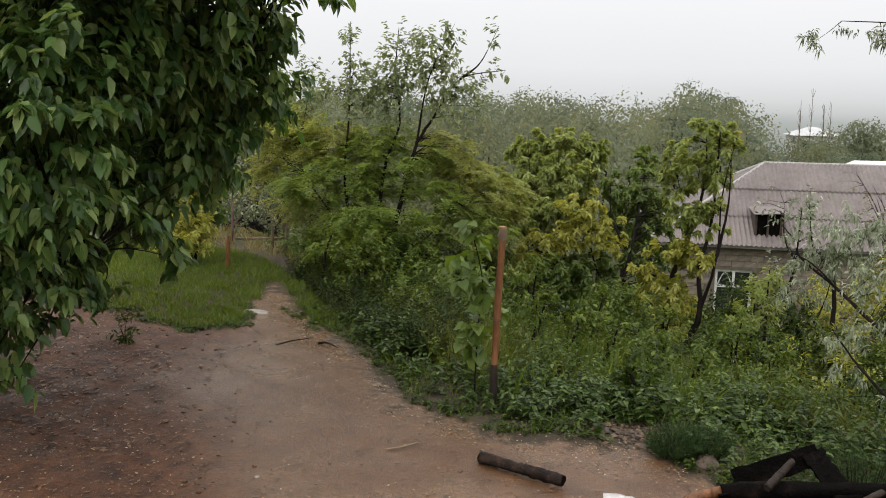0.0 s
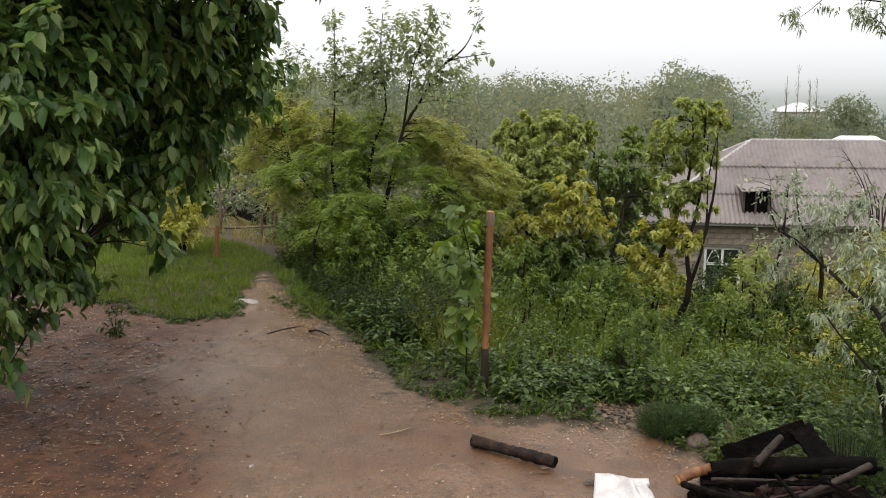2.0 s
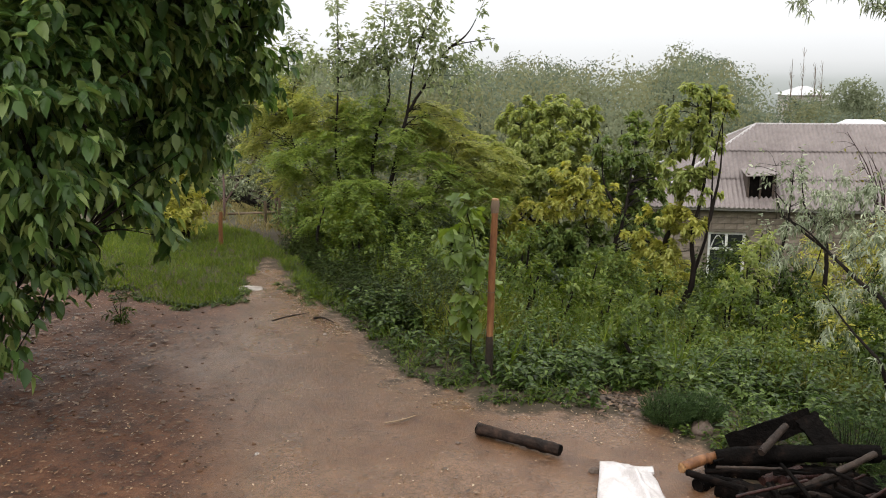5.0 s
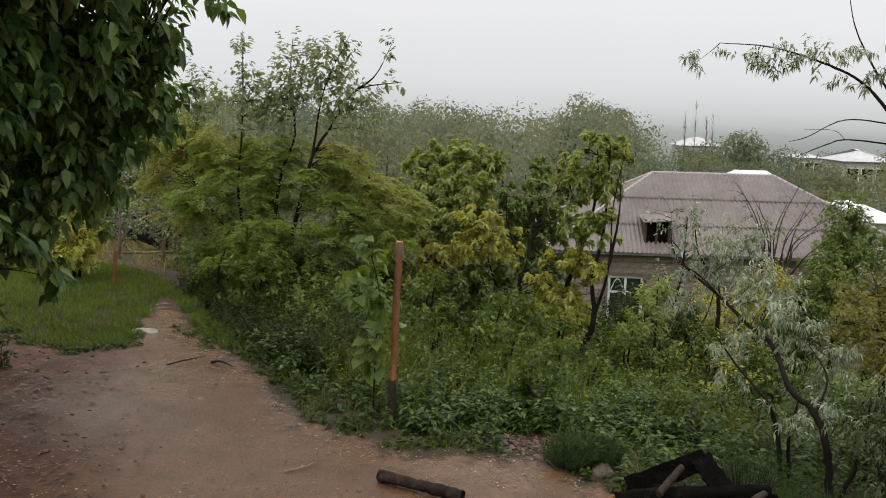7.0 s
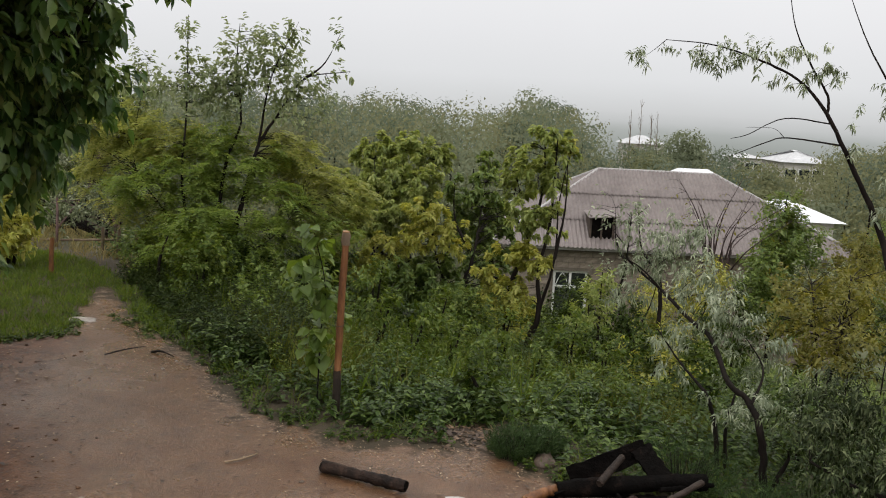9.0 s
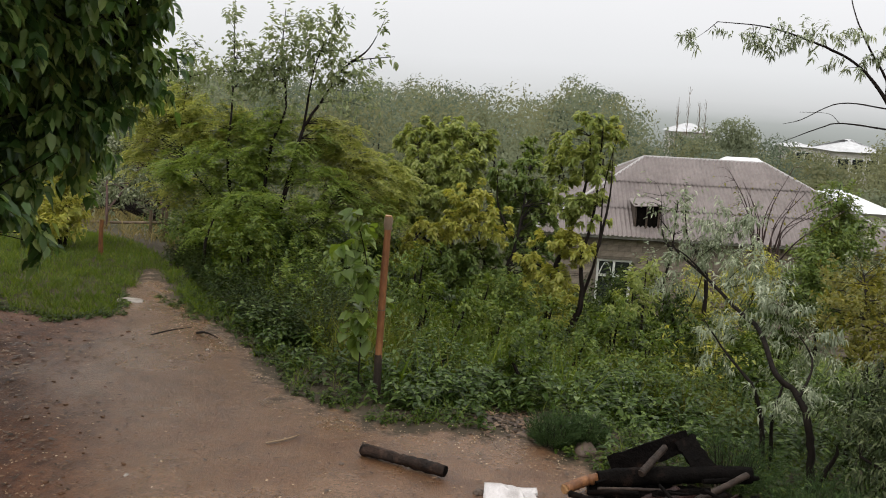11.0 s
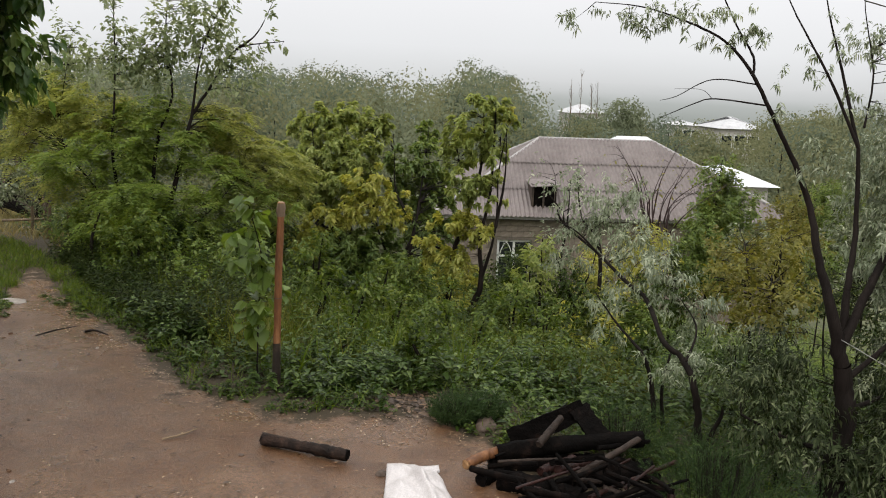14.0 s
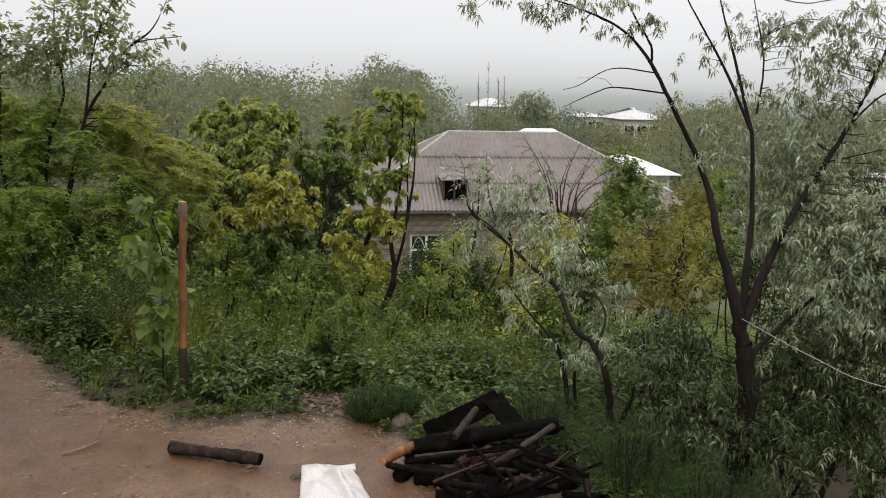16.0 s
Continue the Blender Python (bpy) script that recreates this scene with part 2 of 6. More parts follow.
def ground_mat():
    """Trodden wet clay where the soil weight is high, litter and turf elsewhere."""
    m, n, l, p = mat_base("ground")
    at = n.new("ShaderNodeAttribute")
    at.attribute_name = "soil"
    at2 = n.new("ShaderNodeAttribute")
    at2.attribute_name = "field"
    a = noise_node(n, l, 0.9, 6, 0.6)
    b = noise_node(n, l, 5.0, 8, 0.7)
    c = noise_node(n, l, 45.0, 5, 0.7)
    mud = ramp_node(n, l, a, [(0.32, (0.095, 0.042, 0.017)), (0.5, (0.13, 0.068, 0.034)), (0.7, (0.158, 0.094, 0.056))])
    at3 = n.new("ShaderNodeAttribute")
    at3.attribute_name = "red_earth"
    mud = mix_col(n, l, at3.outputs["Fac"], mud, ramp_node(n, l, b, [(0.3, (0.038, 0.014, 0.006)), (0.55, (0.09, 0.035, 0.014)), (0.75, (0.135, 0.062, 0.029))]))
    d = noise_node(n, l, 150.0, 3, 0.6)
    mud = mix_col(n, l, 0.6, mud, ramp_node(n, l, b, [(0.35, (0.5, 0.46, 0.42)), (0.5, (0.95, 0.95, 0.95)), (0.7, (1.2, 1.18, 1.15))]), "MULTIPLY")
    mud = mix_col(n, l, 0.7, mud, ramp_node(n, l, c, [(0.33, (0.45, 0.4, 0.36)), (0.5, (0.95, 0.95, 0.95)), (0.68, (1.25, 1.22, 1.2))]), "MULTIPLY")
    mud = mix_col(n, l, 0.5, mud, ramp_node(n, l, d, [(0.35, (0.5, 0.48, 0.45)), (0.6, (1.15, 1.15, 1.15))]), "MULTIPLY")
    turf = ramp_node(n, l, b, [(0.3, (0.026, 0.018, 0.009)), (0.55, (0.042, 0.03, 0.014)), (0.75, (0.07, 0.044, 0.022))])
    fld = ramp_node(n, l, a, [(0.3, (0.065, 0.08, 0.035)), (0.7, (0.115, 0.11, 0.055))])
    turf = mix_col(n, l, at2.outputs["Fac"], turf, fld)
    edge = n.new("ShaderNodeMath")
    edge.operation = "ADD"
    l.new(at.outputs["Fac"], edge.inputs[0])
    sub = n.new("ShaderNodeMapRange")
    sub.inputs["From Min"].default_value, sub.inputs["From Max"].default_value = 0.3, 0.7
    sub.inputs["To Min"].default_value, sub.inputs["To Max"].default_value = -0.35, 0.35
    l.new(b, sub.inputs[0])
    l.new(sub.outputs[0], edge.inputs[1])
    fac = n.new("ShaderNodeMapRange")
    fac.inputs["From Min"].default_value, fac.inputs["From Max"].default_value = 0.35, 0.65
    l.new(edge.outputs[0], fac.inputs[0])
    l.new(mix_col(n, l, fac.outputs[0], turf, mud), p.inputs["Base Color"])
    rg = n.new("ShaderNodeMapRange")
    rg.inputs["From Min"].default_value, rg.inputs["From Max"].default_value = 0.35, 0.65
    rg.inputs["To Min"].default_value, rg.inputs["To Max"].default_value = 0.42, 0.16
    l.new(a, rg.inputs[0])
    rmix = n.new("ShaderNodeMix")
    rmix.inputs[2].default_value = 0.95
    dull = n.new("ShaderNodeMix")
    dull.inputs[3].default_value = 0.75
    l.new(at3.outputs["Fac"], dull.inputs[0])
    l.new(rg.outputs[0], dull.inputs[2])
    l.new(fac.outputs[0], rmix.inputs[0])
    l.new(dull.outputs[0], rmix.inputs[3])
    l.new(rmix.outputs[0], p.inputs["Roughness"])
    hgt = n.new("ShaderNodeMath")
    hgt.operation = "ADD"
    l.new(b, hgt.inputs[0])
    l.new(c, hgt.inputs[1])
    p.inputs["Specular IOR Level"].default_value = 0.45
    bump_node(n, l, p, hgt.outputs[0], 0.36, 0.025)
    return m


GROUND = ground_mat()


# ---- mesh helpers ----
rng = np.random.default_rng(7)


def unit(v):
    return v / np.maximum(np.linalg.norm(v, axis=-1, keepdims=True), 1e-9)


def mesh_np(name, verts, faces, mats, smooth=False, midx=None):
    """A mesh from arrays; faces is an (n, k) array, or a list of such arrays."""
    me = bpy.data.meshes.new(name)
    faces = faces if isinstance(faces, list) else [faces]
    me.vertices.add(len(verts))
    me.vertices.foreach_set("co", np.asarray(verts, np.float32).ravel())
    loops = np.concatenate([f.ravel() for f in faces]).astype(np.int32)
    sizes = np.concatenate([np.full(len(f), f.shape[1]) for f in faces])
    me.loops.add(len(loops))
    me.loops.foreach_set("vertex_index", loops)
    me.polygons.add(len(sizes))
    me.polygons.foreach_set("loop_start", np.concatenate([[0], np.cumsum(sizes)[:-1]]).astype(np.int32))
    for m in mats:
        me.materials.append(m)
    if midx is not None:
        me.polygons.foreach_set("material_index", np.asarray(midx, np.int32))
    if smooth:
        me.polygons.foreach_set("use_smooth", np.ones(len(sizes), bool))
    me.update(calc_edges=True)
    me.validate()
    return me


def child(name, me, parent=None, label=""):
    ob = new(name, me)
    ob.parent = parent
    return tagged(ob, label)


def part(name, bm, material, parent=None, label=""):
    """Links a bmesh as one mesh object under a thing or under a part."""
    me = bpy.data.meshes.new(name)
    bm.to_mesh(me)
    bm.free()
    me.materials.append(material)
    return child(name, me, parent, label)


def thing(name, label, category, at=(0, 0, 0), group="", kind=""):
    ob = new(name)
    ob.location = at
    return tagged(ob, label, category, group, kind)


def local(me, at):
    """Moves a mesh made in world metres under a thing that stands at at."""
    me.transform(Matrix.Translation(-Vector(at)))
    return me


def smooth_line(pts, per=5):
    """A Catmull-Rom line through control points (with their radii)."""
    p = np.asarray(pts, float)
    if len(p) < 3:
        t = np.linspace(0, 1, per + 1)[:, None]
        return p[0] * (1 - t) + p[-1] * t
    q = np.vstack([2 * p[0] - p[1], p, 2 * p[-1] - p[-2]])
    out = []
    for i in range(len(p) - 1):
        a, b, c, d = q[i:i + 4]
        for t in np.arange(per) / per:
            out.append(0.5 * (2 * b + (c - a) * t + (2 * a - 5 * b + 4 * c - d) * t * t + (3 * b - a - 3 * c + d) * t ** 3))
    out.append(p[-1])
    return np.array(out)


def tubes(lines, sides=6, rough=0.0, cap=False):
    """Verts and quads of tapered tubes along lines of (x, y, z, radius)."""
    V, Q, base = [], [], 0
    ang = np.linspace(0, 2 * np.pi, sides, endpoint=False)
    for ln in lines:
        p, r = ln[:, :3], np.maximum(ln[:, 3], 0.0008)
        d = unit(np.gradient(p, axis=0))
        ref = np.where(np.abs(d[:, 2:3]) > 0.9, np.array([[1.0, 0, 0]]), np.array([[0, 0, 1.0]]))
        u = unit(np.cross(d, ref))
        v = np.cross(d, u)
        rr = r[:, None] * (1 + rough * rng.uniform(-1, 1, (len(p), sides)))
        ring = p[:, None] + rr[..., None] * (np.cos(ang)[None, :, None] * u[:, None] + np.sin(ang)[None, :, None] * v[:, None])
        V.append(ring.reshape(-1, 3))
        n = len(p)
        i, j = np.meshgrid(np.arange(n - 1), np.arange(sides), indexing="ij")
        a = base + i * sides + j
        b = base + i * sides + (j + 1) % sides
        Q.append(np.stack([a, b, b + sides, a + sides], -1).reshape(-1, 4))
        base += n * sides
    return np.concatenate(V), np.concatenate(Q)


def leaf_arrays(P, D, N, L, Wd, bend=0.15, fold=0.2, fine=True):
    """Verts and faces of folded leaves from bases P, directions D, normals N, lengths and widths."""
    D = unit(D)
    S = unit(np.cross(D, N))
    U = np.cross(S, D)
    L, Wd = L[:, None], Wd[:, None]
    down = np.array([[0, 0, -1.0]])
    k = len(P)
    if fine:
        tip = P + L * D + bend * L * down
        l1, l2 = P + 0.28 * L * D, P + 0.64 * L * D + 0.35 * bend * L * down
        vs = np.stack([P, l1 + 0.5 * Wd * S + fold * Wd * U, l2 + 0.42 * Wd * S + fold * Wd * U, tip,
                       l2 - 0.42 * Wd * S + fold * Wd * U, l1 - 0.5 * Wd * S + fold * Wd * U], 1)
        f = np.array([[0, 3, 2, 1], [0, 5, 4, 3]])
        return vs.reshape(-1, 3), (f[None] + 6 * np.arange(k)[:, None, None]).reshape(-1, 4)
    m = P + 0.45 * L * D
    vs = np.stack([P, m + 0.5 * Wd * S + fold * Wd * U, P + L * D + bend * L * down, m - 0.5 * Wd * S + fold * Wd * U], 1)
    return vs.reshape(-1, 3), (np.array([[0, 1, 2, 3]])[None] + 4 * np.arange(k)[:, None, None]).reshape(-1, 4)


def rand_dirs(n):
    return unit(rng.normal(size=(n, 3)))


def crown_clusters(lobes, spacing, shell=0.5, depth=0.85):
    """Places and outward ways of twig tips in ellipsoids (x, y, z, half width, half height)."""
    P, O = [], []
    for x, y, z, rx, rz in lobes:
        ry = depth * (rx * rz) ** 0.5 if rx > 2.5 * rz or rz > 2.5 * rx else depth * rx
        n = max(3, int(4.2 * rx * ry * rz / spacing ** 3))
        d = rand_dirs(n)
        r = rng.uniform(shell ** 3, 1.0, n) ** (1 / 3) * (1 + 0.16 * rng.normal(size=n))
        P.append(np.array([x, y, z]) + d * np.array([rx, ry, rz]) * r[:, None])
        O.append(d)
    return np.concatenate(P), np.concatenate(O)


def twigs_to(P, stem_pts, r0, every=1.0, sag=0.1):
    """Thin branches that leave the stems and reach the twig tips."""
    lines = []
    for p in P:
        if rng.random() > every:
            continue
        d = np.linalg.norm(stem_pts[:, :3] - p, axis=1) + 0.6 * np.maximum(stem_pts[:, 2] - p[2], 0)
        s = stem_pts[np.argmin(d)]
        dist = np.linalg.norm(s[:3] - p)
        mid = 0.5 * (s[:3] + p) + rng.normal(size=3) * 0.08 * dist + np.array([0, 0, sag * dist])
        r = min(r0 * (0.4 + 0.6 * dist), 0.7 * s[3] + 0.002)
        lines.append(smooth_line([(*s[:3], r), (*mid, 0.6 * r), (*p, 0.25 * r)], 3))
    return lines


def cluster_leaves(P, O, per, twig, length, width, droop, spread=0.9, up=0.3, vary=0.3):
    """Leaves set along a short twig at each tip: bases, ways, normals, lengths, widths."""
    n = len(P)
    axis = unit(O + np.array([0, 0, up]) + 0.5 * rand_dirs(n))
    i = np.repeat(np.arange(n), per)
    k = len(i)
    s = rng.uniform(-1, 1, k)
    base = P[i] + axis[i] * (s * twig)[:, None] + 0.12 * twig * rng.normal(size=(k, 3))
    side = unit(np.cross(axis[i], rand_dirs(k)))
    D = unit(0.5 * axis[i] + spread * side + np.array([0, 0, -droop]))
    N = unit(np.array([0, 0, 1.0]) + 0.55 * rand_dirs(k) + 0.4 * O[i])
    L = length * (1 + vary * rng.uniform(-1, 1, k))
    return base, D, N, L, width * L / length * (1 + 0.2 * rng.uniform(-1, 1, k))


def frond_leaves(P, O, fronds, pairs, reach, length, width, droop):
    """Feather-shaped leaves: pairs of leaflets along drooping ribs that leave each twig tip."""
    n = len(P)
    i = np.repeat(np.arange(n), fronds)
    a = rng.uniform(0, 2 * np.pi, len(i))
    R = unit(np.stack([np.cos(a), np.sin(a), 0.25 * rng.normal(size=len(i)) - 0.1], -1) + 0.7 * O[i] * np.array([1, 1, 0.3]))
    side = unit(np.cross(R, np.array([0, 0, 1.0])))
    j = np.repeat(np.arange(len(i)), 2 * pairs)
    k = len(j)
    f = np.tile(np.repeat((np.arange(pairs) + 0.8) / pairs, 2), len(i))
    sg = np.tile([1.0, -1.0], k // 2)[:, None]
    rl = (reach * rng.uniform(0.6, 1.25, len(i)))[j]
    base = P[i][j] + 0.1 * reach * rng.normal(size=(len(i), 3))[j] + R[j] * (f * rl)[:, None] - np.array([0, 0, 1.0]) * (droop * f * f * rl)[:, None]
    D = unit(sg * side[j] + 0.45 * R[j] + np.array([0, 0, -0.15]) + 0.15 * rand_dirs(k))
    N = unit(np.array([0, 0, 1.0]) + 0.3 * rand_dirs(k) + 0.25 * O[i][j])
    L = length * (1.05 - 0.45 * (f - 0.4) ** 2) * rng.uniform(0.8, 1.2, k)
    return base, D, N, L, width / length * L


def stem_lines(stems, r0=0.05, r1=0.006):
    out = []
    for s in stems:
        f = 0.45 if s[0][2] > stems[0][0][2] + 0.35 else 1.0
        c = [(*p[:3], 0.66 * p[3] if len(p) > 3 else f * (r0 + (r1 - r0) * (i / (len(s) - 1)) ** 0.7)) for i, p in enumerate(s)]
        out.append(smooth_line(c, 6))
    return out


def tree(name, label, category, stems, crowns, bark, r0=0.05, r1=0.006, twig_r=0.012, group=""):
    """A tree: stems through control points and crowns (lobes, leaf settings, material)."""
    at = stems[0][0][:3]
    th = thing(name, label, category, at, group)
    lines = stem_lines(stems, r0, r1)
    for ln in lines:
        if len(ln) > 8:
            ln[2:-1, :3] += rng.normal(size=(len(ln) - 3, 3)) * 0.12 * ln[2:-1, 3:4]
    v, q = tubes(lines, 8, 0.1)
    child("trunk", local(mesh_np("trunk", v, q, [bark], True), at), th)
    pts = np.concatenate(lines)
    for i, (lobes, cfg, mat) in enumerate(crowns):
        P, O = crown_clusters(lobes, cfg["spacing"], cfg.get("shell", 0.45))
        tw = twigs_to(P, pts, twig_r, cfg.get("twigs", 0.5), cfg.get("sag", 0.08))
        if tw:
            v, q = tubes(tw, 4)
            tagged(child("branchwork", local(mesh_np("branchwork", v, q, [bark], True), at), th), kind="stuff")
        if "fronds" in cfg:
            A = frond_leaves(P, O, cfg["fronds"], cfg["pairs"], cfg["reach"], cfg["length"], cfg["width"], cfg["droop"])
        else:
            A = cluster_leaves(P, O, cfg["per"], cfg["twig"], cfg["length"], cfg["width"], cfg["droop"], cfg.get("spread", 0.9), cfg.get("up", 0.3))
        v, q = leaf_arrays(*A, bend=cfg.get("bend", 0.2), fold=0.18, fine=cfg.get("fine", True))
        child("crown", local(mesh_np("crown", v, q, [mat]), at), th)
    return th


# ---- ground ----
EDGE = np.array([(-60, 45), (-12, 16.5), (-5.2, 11.2), (-3.9, 9.7), (-3.25, 8.6), (-2.0, 7.0), (-1.4, 6.0), (-0.6, 5.5), (0.3, 5.6),
                 (0.75, 5.1), (1.0, 4.3), (1.6, 3.4), (3.2, 1.4), (9, -5), (60, -40)], float)


def bank(x, y):
    """Metres beyond the edge of the trodden ground, downhill positive."""
    x, y = np.asarray(x, float), np.asarray(y, float)
    best, sign = np.full(x.shape, 1e9), np.ones(x.shape)
    for (ax, ay), (bx, by) in zip(EDGE[:-1], EDGE[1:]):
        dx, dy = bx - ax, by - ay
        t = np.clip(((x - ax) * dx + (y - ay) * dy) / (dx * dx + dy * dy), 0, 1)
        d = np.hypot(x - ax - t * dx, y - ay - t * dy)
        s = np.sign(dx * (y - ay) - dy * (x - ax))
        near = d < best
        best, sign = np.where(near, d, best), np.where(near, s, sign)
    return best * sign


def bumps(x, y):
    return (0.5 * np.sin(1.7 * x + 0.6 * y) * np.sin(1.3 * y - 0.4 * x + 1) + 0.3 * np.sin(3.9 * x + 2.2) * np.sin(3.3 * y + 0.7)
            + 0.2 * np.sin(8.3 * x + 5.1 * y) * np.sin(7.1 * y - 3 * x))


def height(x, y):
    x, y = np.asarray(x, float), np.asarray(y, float)
    d = bank(x, y)
    z = -0.27 * (np.sqrt((d - 0.4) ** 2 + 0.3) + (d - 0.4)) / 2
    z = np.maximum(z, -6.4 + 0.04 * (np.maximum(z, -40) + 6.4))
    r = np.hypot(x, y)
    z = z + 2.4 * np.clip((r - 45) / 60, 0, 1) ** 1.2
    mound = np.clip((-x - 3.7 - 0.12 * (y - 6)) / 1.6, 0, 1) * np.clip((11.5 - y) / 3, 0, 1) * np.clip((d + 30) / 20, 0, 1)
    z = z + 0.16 * mound * mound * (3 - 2 * mound)
    rough = np.clip((-x - 2.6) / 1.0, 0, 1) * np.clip((7.5 - y) / 1.0, 0, 1)
    z = z + 0.02 * rough * np.sin(9.3 * x + 4.1 * y) * np.sin(8.1 * y - 5.3 * x + 2)
    return z + 0.03 * bumps(x, y) * np.clip(1.5 - r / 40, 0.2, 1)


def soil_weight(x, y):
    """1 on trodden clay, 0 on turf and under weeds."""
    d = bank(x, y)
    lawn = np.clip((y - (7.3 + 0.08 * np.sin(5 * x) + 0.05 * np.sin(13 * x))) / 0.3, 0, 1) * np.clip((-x - 3.42 - 0.27 * np.maximum(0, y - 7.6) + 0.05 * np.sin(5 * y)) / 0.25, 0, 1)
    return np.clip(0.5 - (d + 0.1) / 0.5, 0, 1) * (1 - lawn)


def red_weight(x, y):
    """1 on the red littered earth under the broadleaf tree."""
    return np.clip((-x - 1.75 - 0.55 * (y - 4) + 0.35 * np.sin(1.9 * y) * np.sin(1.3 * x)) / 0.9 + 0.3, 0, 1) * np.clip((8.6 - y) / 0.8, 0, 1)


def axis_steps(lo, hi, step, far):
    mid = np.arange(lo, hi + 1e-6, step)
    out, s, v = [], step, hi
    while v < far:
        s *= 1.22
        v += s
        out.append(v)
    neg, s, v = [], step, lo
    while v > -far:
        s *= 1.22
        v -= s
        neg.append(v)
    return np.concatenate([neg[::-1], mid, out])


gx, gy = axis_steps(-7.5, 4.5, 0.09, 2600), axis_steps(2.5, 13.0, 0.09, 2600)
GX, GY = np.meshgrid(gx, gy, indexing="xy")
GZ = height(GX, GY)
nx, ny = len(gx), len(gy)
gi, gj = np.meshgrid(np.arange(nx - 1), np.arange(ny - 1), indexing="xy")
ga = gj * nx + gi
ground_me = mesh_np("ground", np.stack([GX, GY, GZ], -1).reshape(-1, 3),
                    np.stack([ga, ga + 1, ga + nx + 1, ga + nx], -1).reshape(-1, 4), [GROUND], True)
soil = ground_me.attributes.new("soil", "FLOAT", "POINT")
soil.data.foreach_set("value", soil_weight(GX, GY).ravel().astype(np.float32))
field = ground_me.attributes.new("field", "FLOAT", "POINT")
field.data.foreach_set("value", np.clip((np.hypot(GX, GY) - 13) / 6, 0, 1).ravel().astype(np.float32))
red = ground_me.attributes.new("red_earth", "FLOAT", "POINT")
red.data.foreach_set("value", red_weight(GX, GY).ravel().astype(np.float32))
tagged(new("ground", ground_me), "wet trodden clay yard falling away to a weedy slope", "ground", kind="structure")


def drop(x, y):
    return float(height(np.array([x]), np.array([y]))[0])


# ---- house on the slope below ----
def box_bm(x0, y0, z0, x1, y1, z1, bm=None, bevel=0.0):
    bm = bm or bmesh.new()
    r = bmesh.ops.create_cube(bm, size=1, matrix=Matrix.Translation(((x0 + x1) / 2, (y0 + y1) / 2, (z0 + z1) / 2)) @ Matrix.Diagonal((x1 - x0, y1 - y0, z1 - z0, 1)))
    if bevel:
        es = list({e for v in r["verts"] for e in v.link_edges})
        bmesh.ops.bevel(bm, geom=es, offset=bevel, segments=1, affect="EDGES")
    return bm


def corrugated(half_bottom, half_top, run, rise, v0, v1, u0=None, u1=None, lift=0.0, pitch=0.15, amp=0.028):
    """Verts and quads of wavy sheeting on one roof slope: u along the eave, v from 0 at the eave to 1 at the ridge."""
    u0, u1 = -half_bottom if u0 is None else u0, half_bottom if u1 is None else u1
    us = np.arange(u0, u1 + 1e-6, pitch / 6)
    lean = half_bottom - half_top
    V, Q = [], []
    prev = None
    for u in us:
        top = 1.0 if abs(u) <= half_top else max(0.0, 1 - (abs(u) - half_top) / max(lean, 1e-6))
        e = min(v1, top)
        if e <= v0 + 0.01:
            prev = None
            continue
        w = amp * math.sin(2 * math.pi * u / pitch) + lift
        nrm = Vector((0, -rise, run)).normalized()
        a = len(V)
        for v in (v0, e):
            V.append((u + nrm.x * w, v * run + nrm.y * w, v * rise + nrm.z * w))
        if prev is not None:
            Q.append((prev, a, a + 1, prev + 1))
        prev = a
    return np.array(V), np.array(Q)


def wavy(name, parent, m, mat, *args, **kw):
    v, q = corrugated(*args, **kw)
    if len(q) == 0:
        return None
    me = mesh_np(name, v, q, [mat], True)
    me.transform(m)
    return child(name, me, parent)


HX0, HX1, HY0, HY1 = 1.9, 13.5, 28.4, 35.6          # walls of the house
EAVE, RIDGE, RUN = -2.0, 0.32, 4.1
house = thing("house", "stone house with a grey corrugated hipped roof, half hidden by trees", "house", (7.7, 32, -6.4))
hm = Matrix.Translation((-7.7, -32, 6.4))


def hpart(name, bm, material, parent=None, label=""):
    bmesh.ops.transform(bm, matrix=hm, verts=bm.verts)
    return part(name, bm, material, parent or house, label)


cx, half = (HX0 + HX1) / 2, (HX1 - HX0) / 2 + 0.5
slope_len = 1 / 3
front_m = hm @ Matrix.Translation((cx, HY0 - 0.5, EAVE))
# three courses of sheets on the front slope, each sheet a piece
for row in range(3):
    v0, v1 = row * slope_len - (0.025 if row else 0.02), (row + 1) * slope_len
    u = -half
    while u < half - 0.05:
        wavy("roof_sheet", house, front_m, ROOFMAT, half, half - RUN, RUN, RIDGE - EAVE, v0, v1, u, min(u + 1.2, half), 0.036 * row + 0.008 * (int(u * 7) % 2))
        u += 1.2
back_m = hm @ Matrix.Translation((cx, HY0 - 0.5 + 2 * RUN, EAVE)) @ Matrix.Rotation(math.pi, 4, "Z")
wavy("roof_slope", house, back_m, ROOFMAT, half, half - RUN, RUN, RIDGE - EAVE, 0, 1)
for sgn, x in ((1, cx - half), (-1, cx + half)):
    m = hm @ Matrix.Translation((x, HY0 - 0.5 + RUN, EAVE)) @ Matrix.Rotation(-sgn * math.pi / 2, 4, "Z")
    for row in range(3):
        wavy("roof_slope", house, m, ROOFMAT, RUN, 0.01, RUN, RIDGE - EAVE, row * slope_len - 0.02, (row + 1) * slope_len, None, None, 0.018 * row)
A, B = Vector((cx - half + RUN, HY0 - 0.5 + RUN, RIDGE + 0.05)), Vector((cx + half - RUN, HY0 - 0.5 + RUN, RIDGE + 0.05))
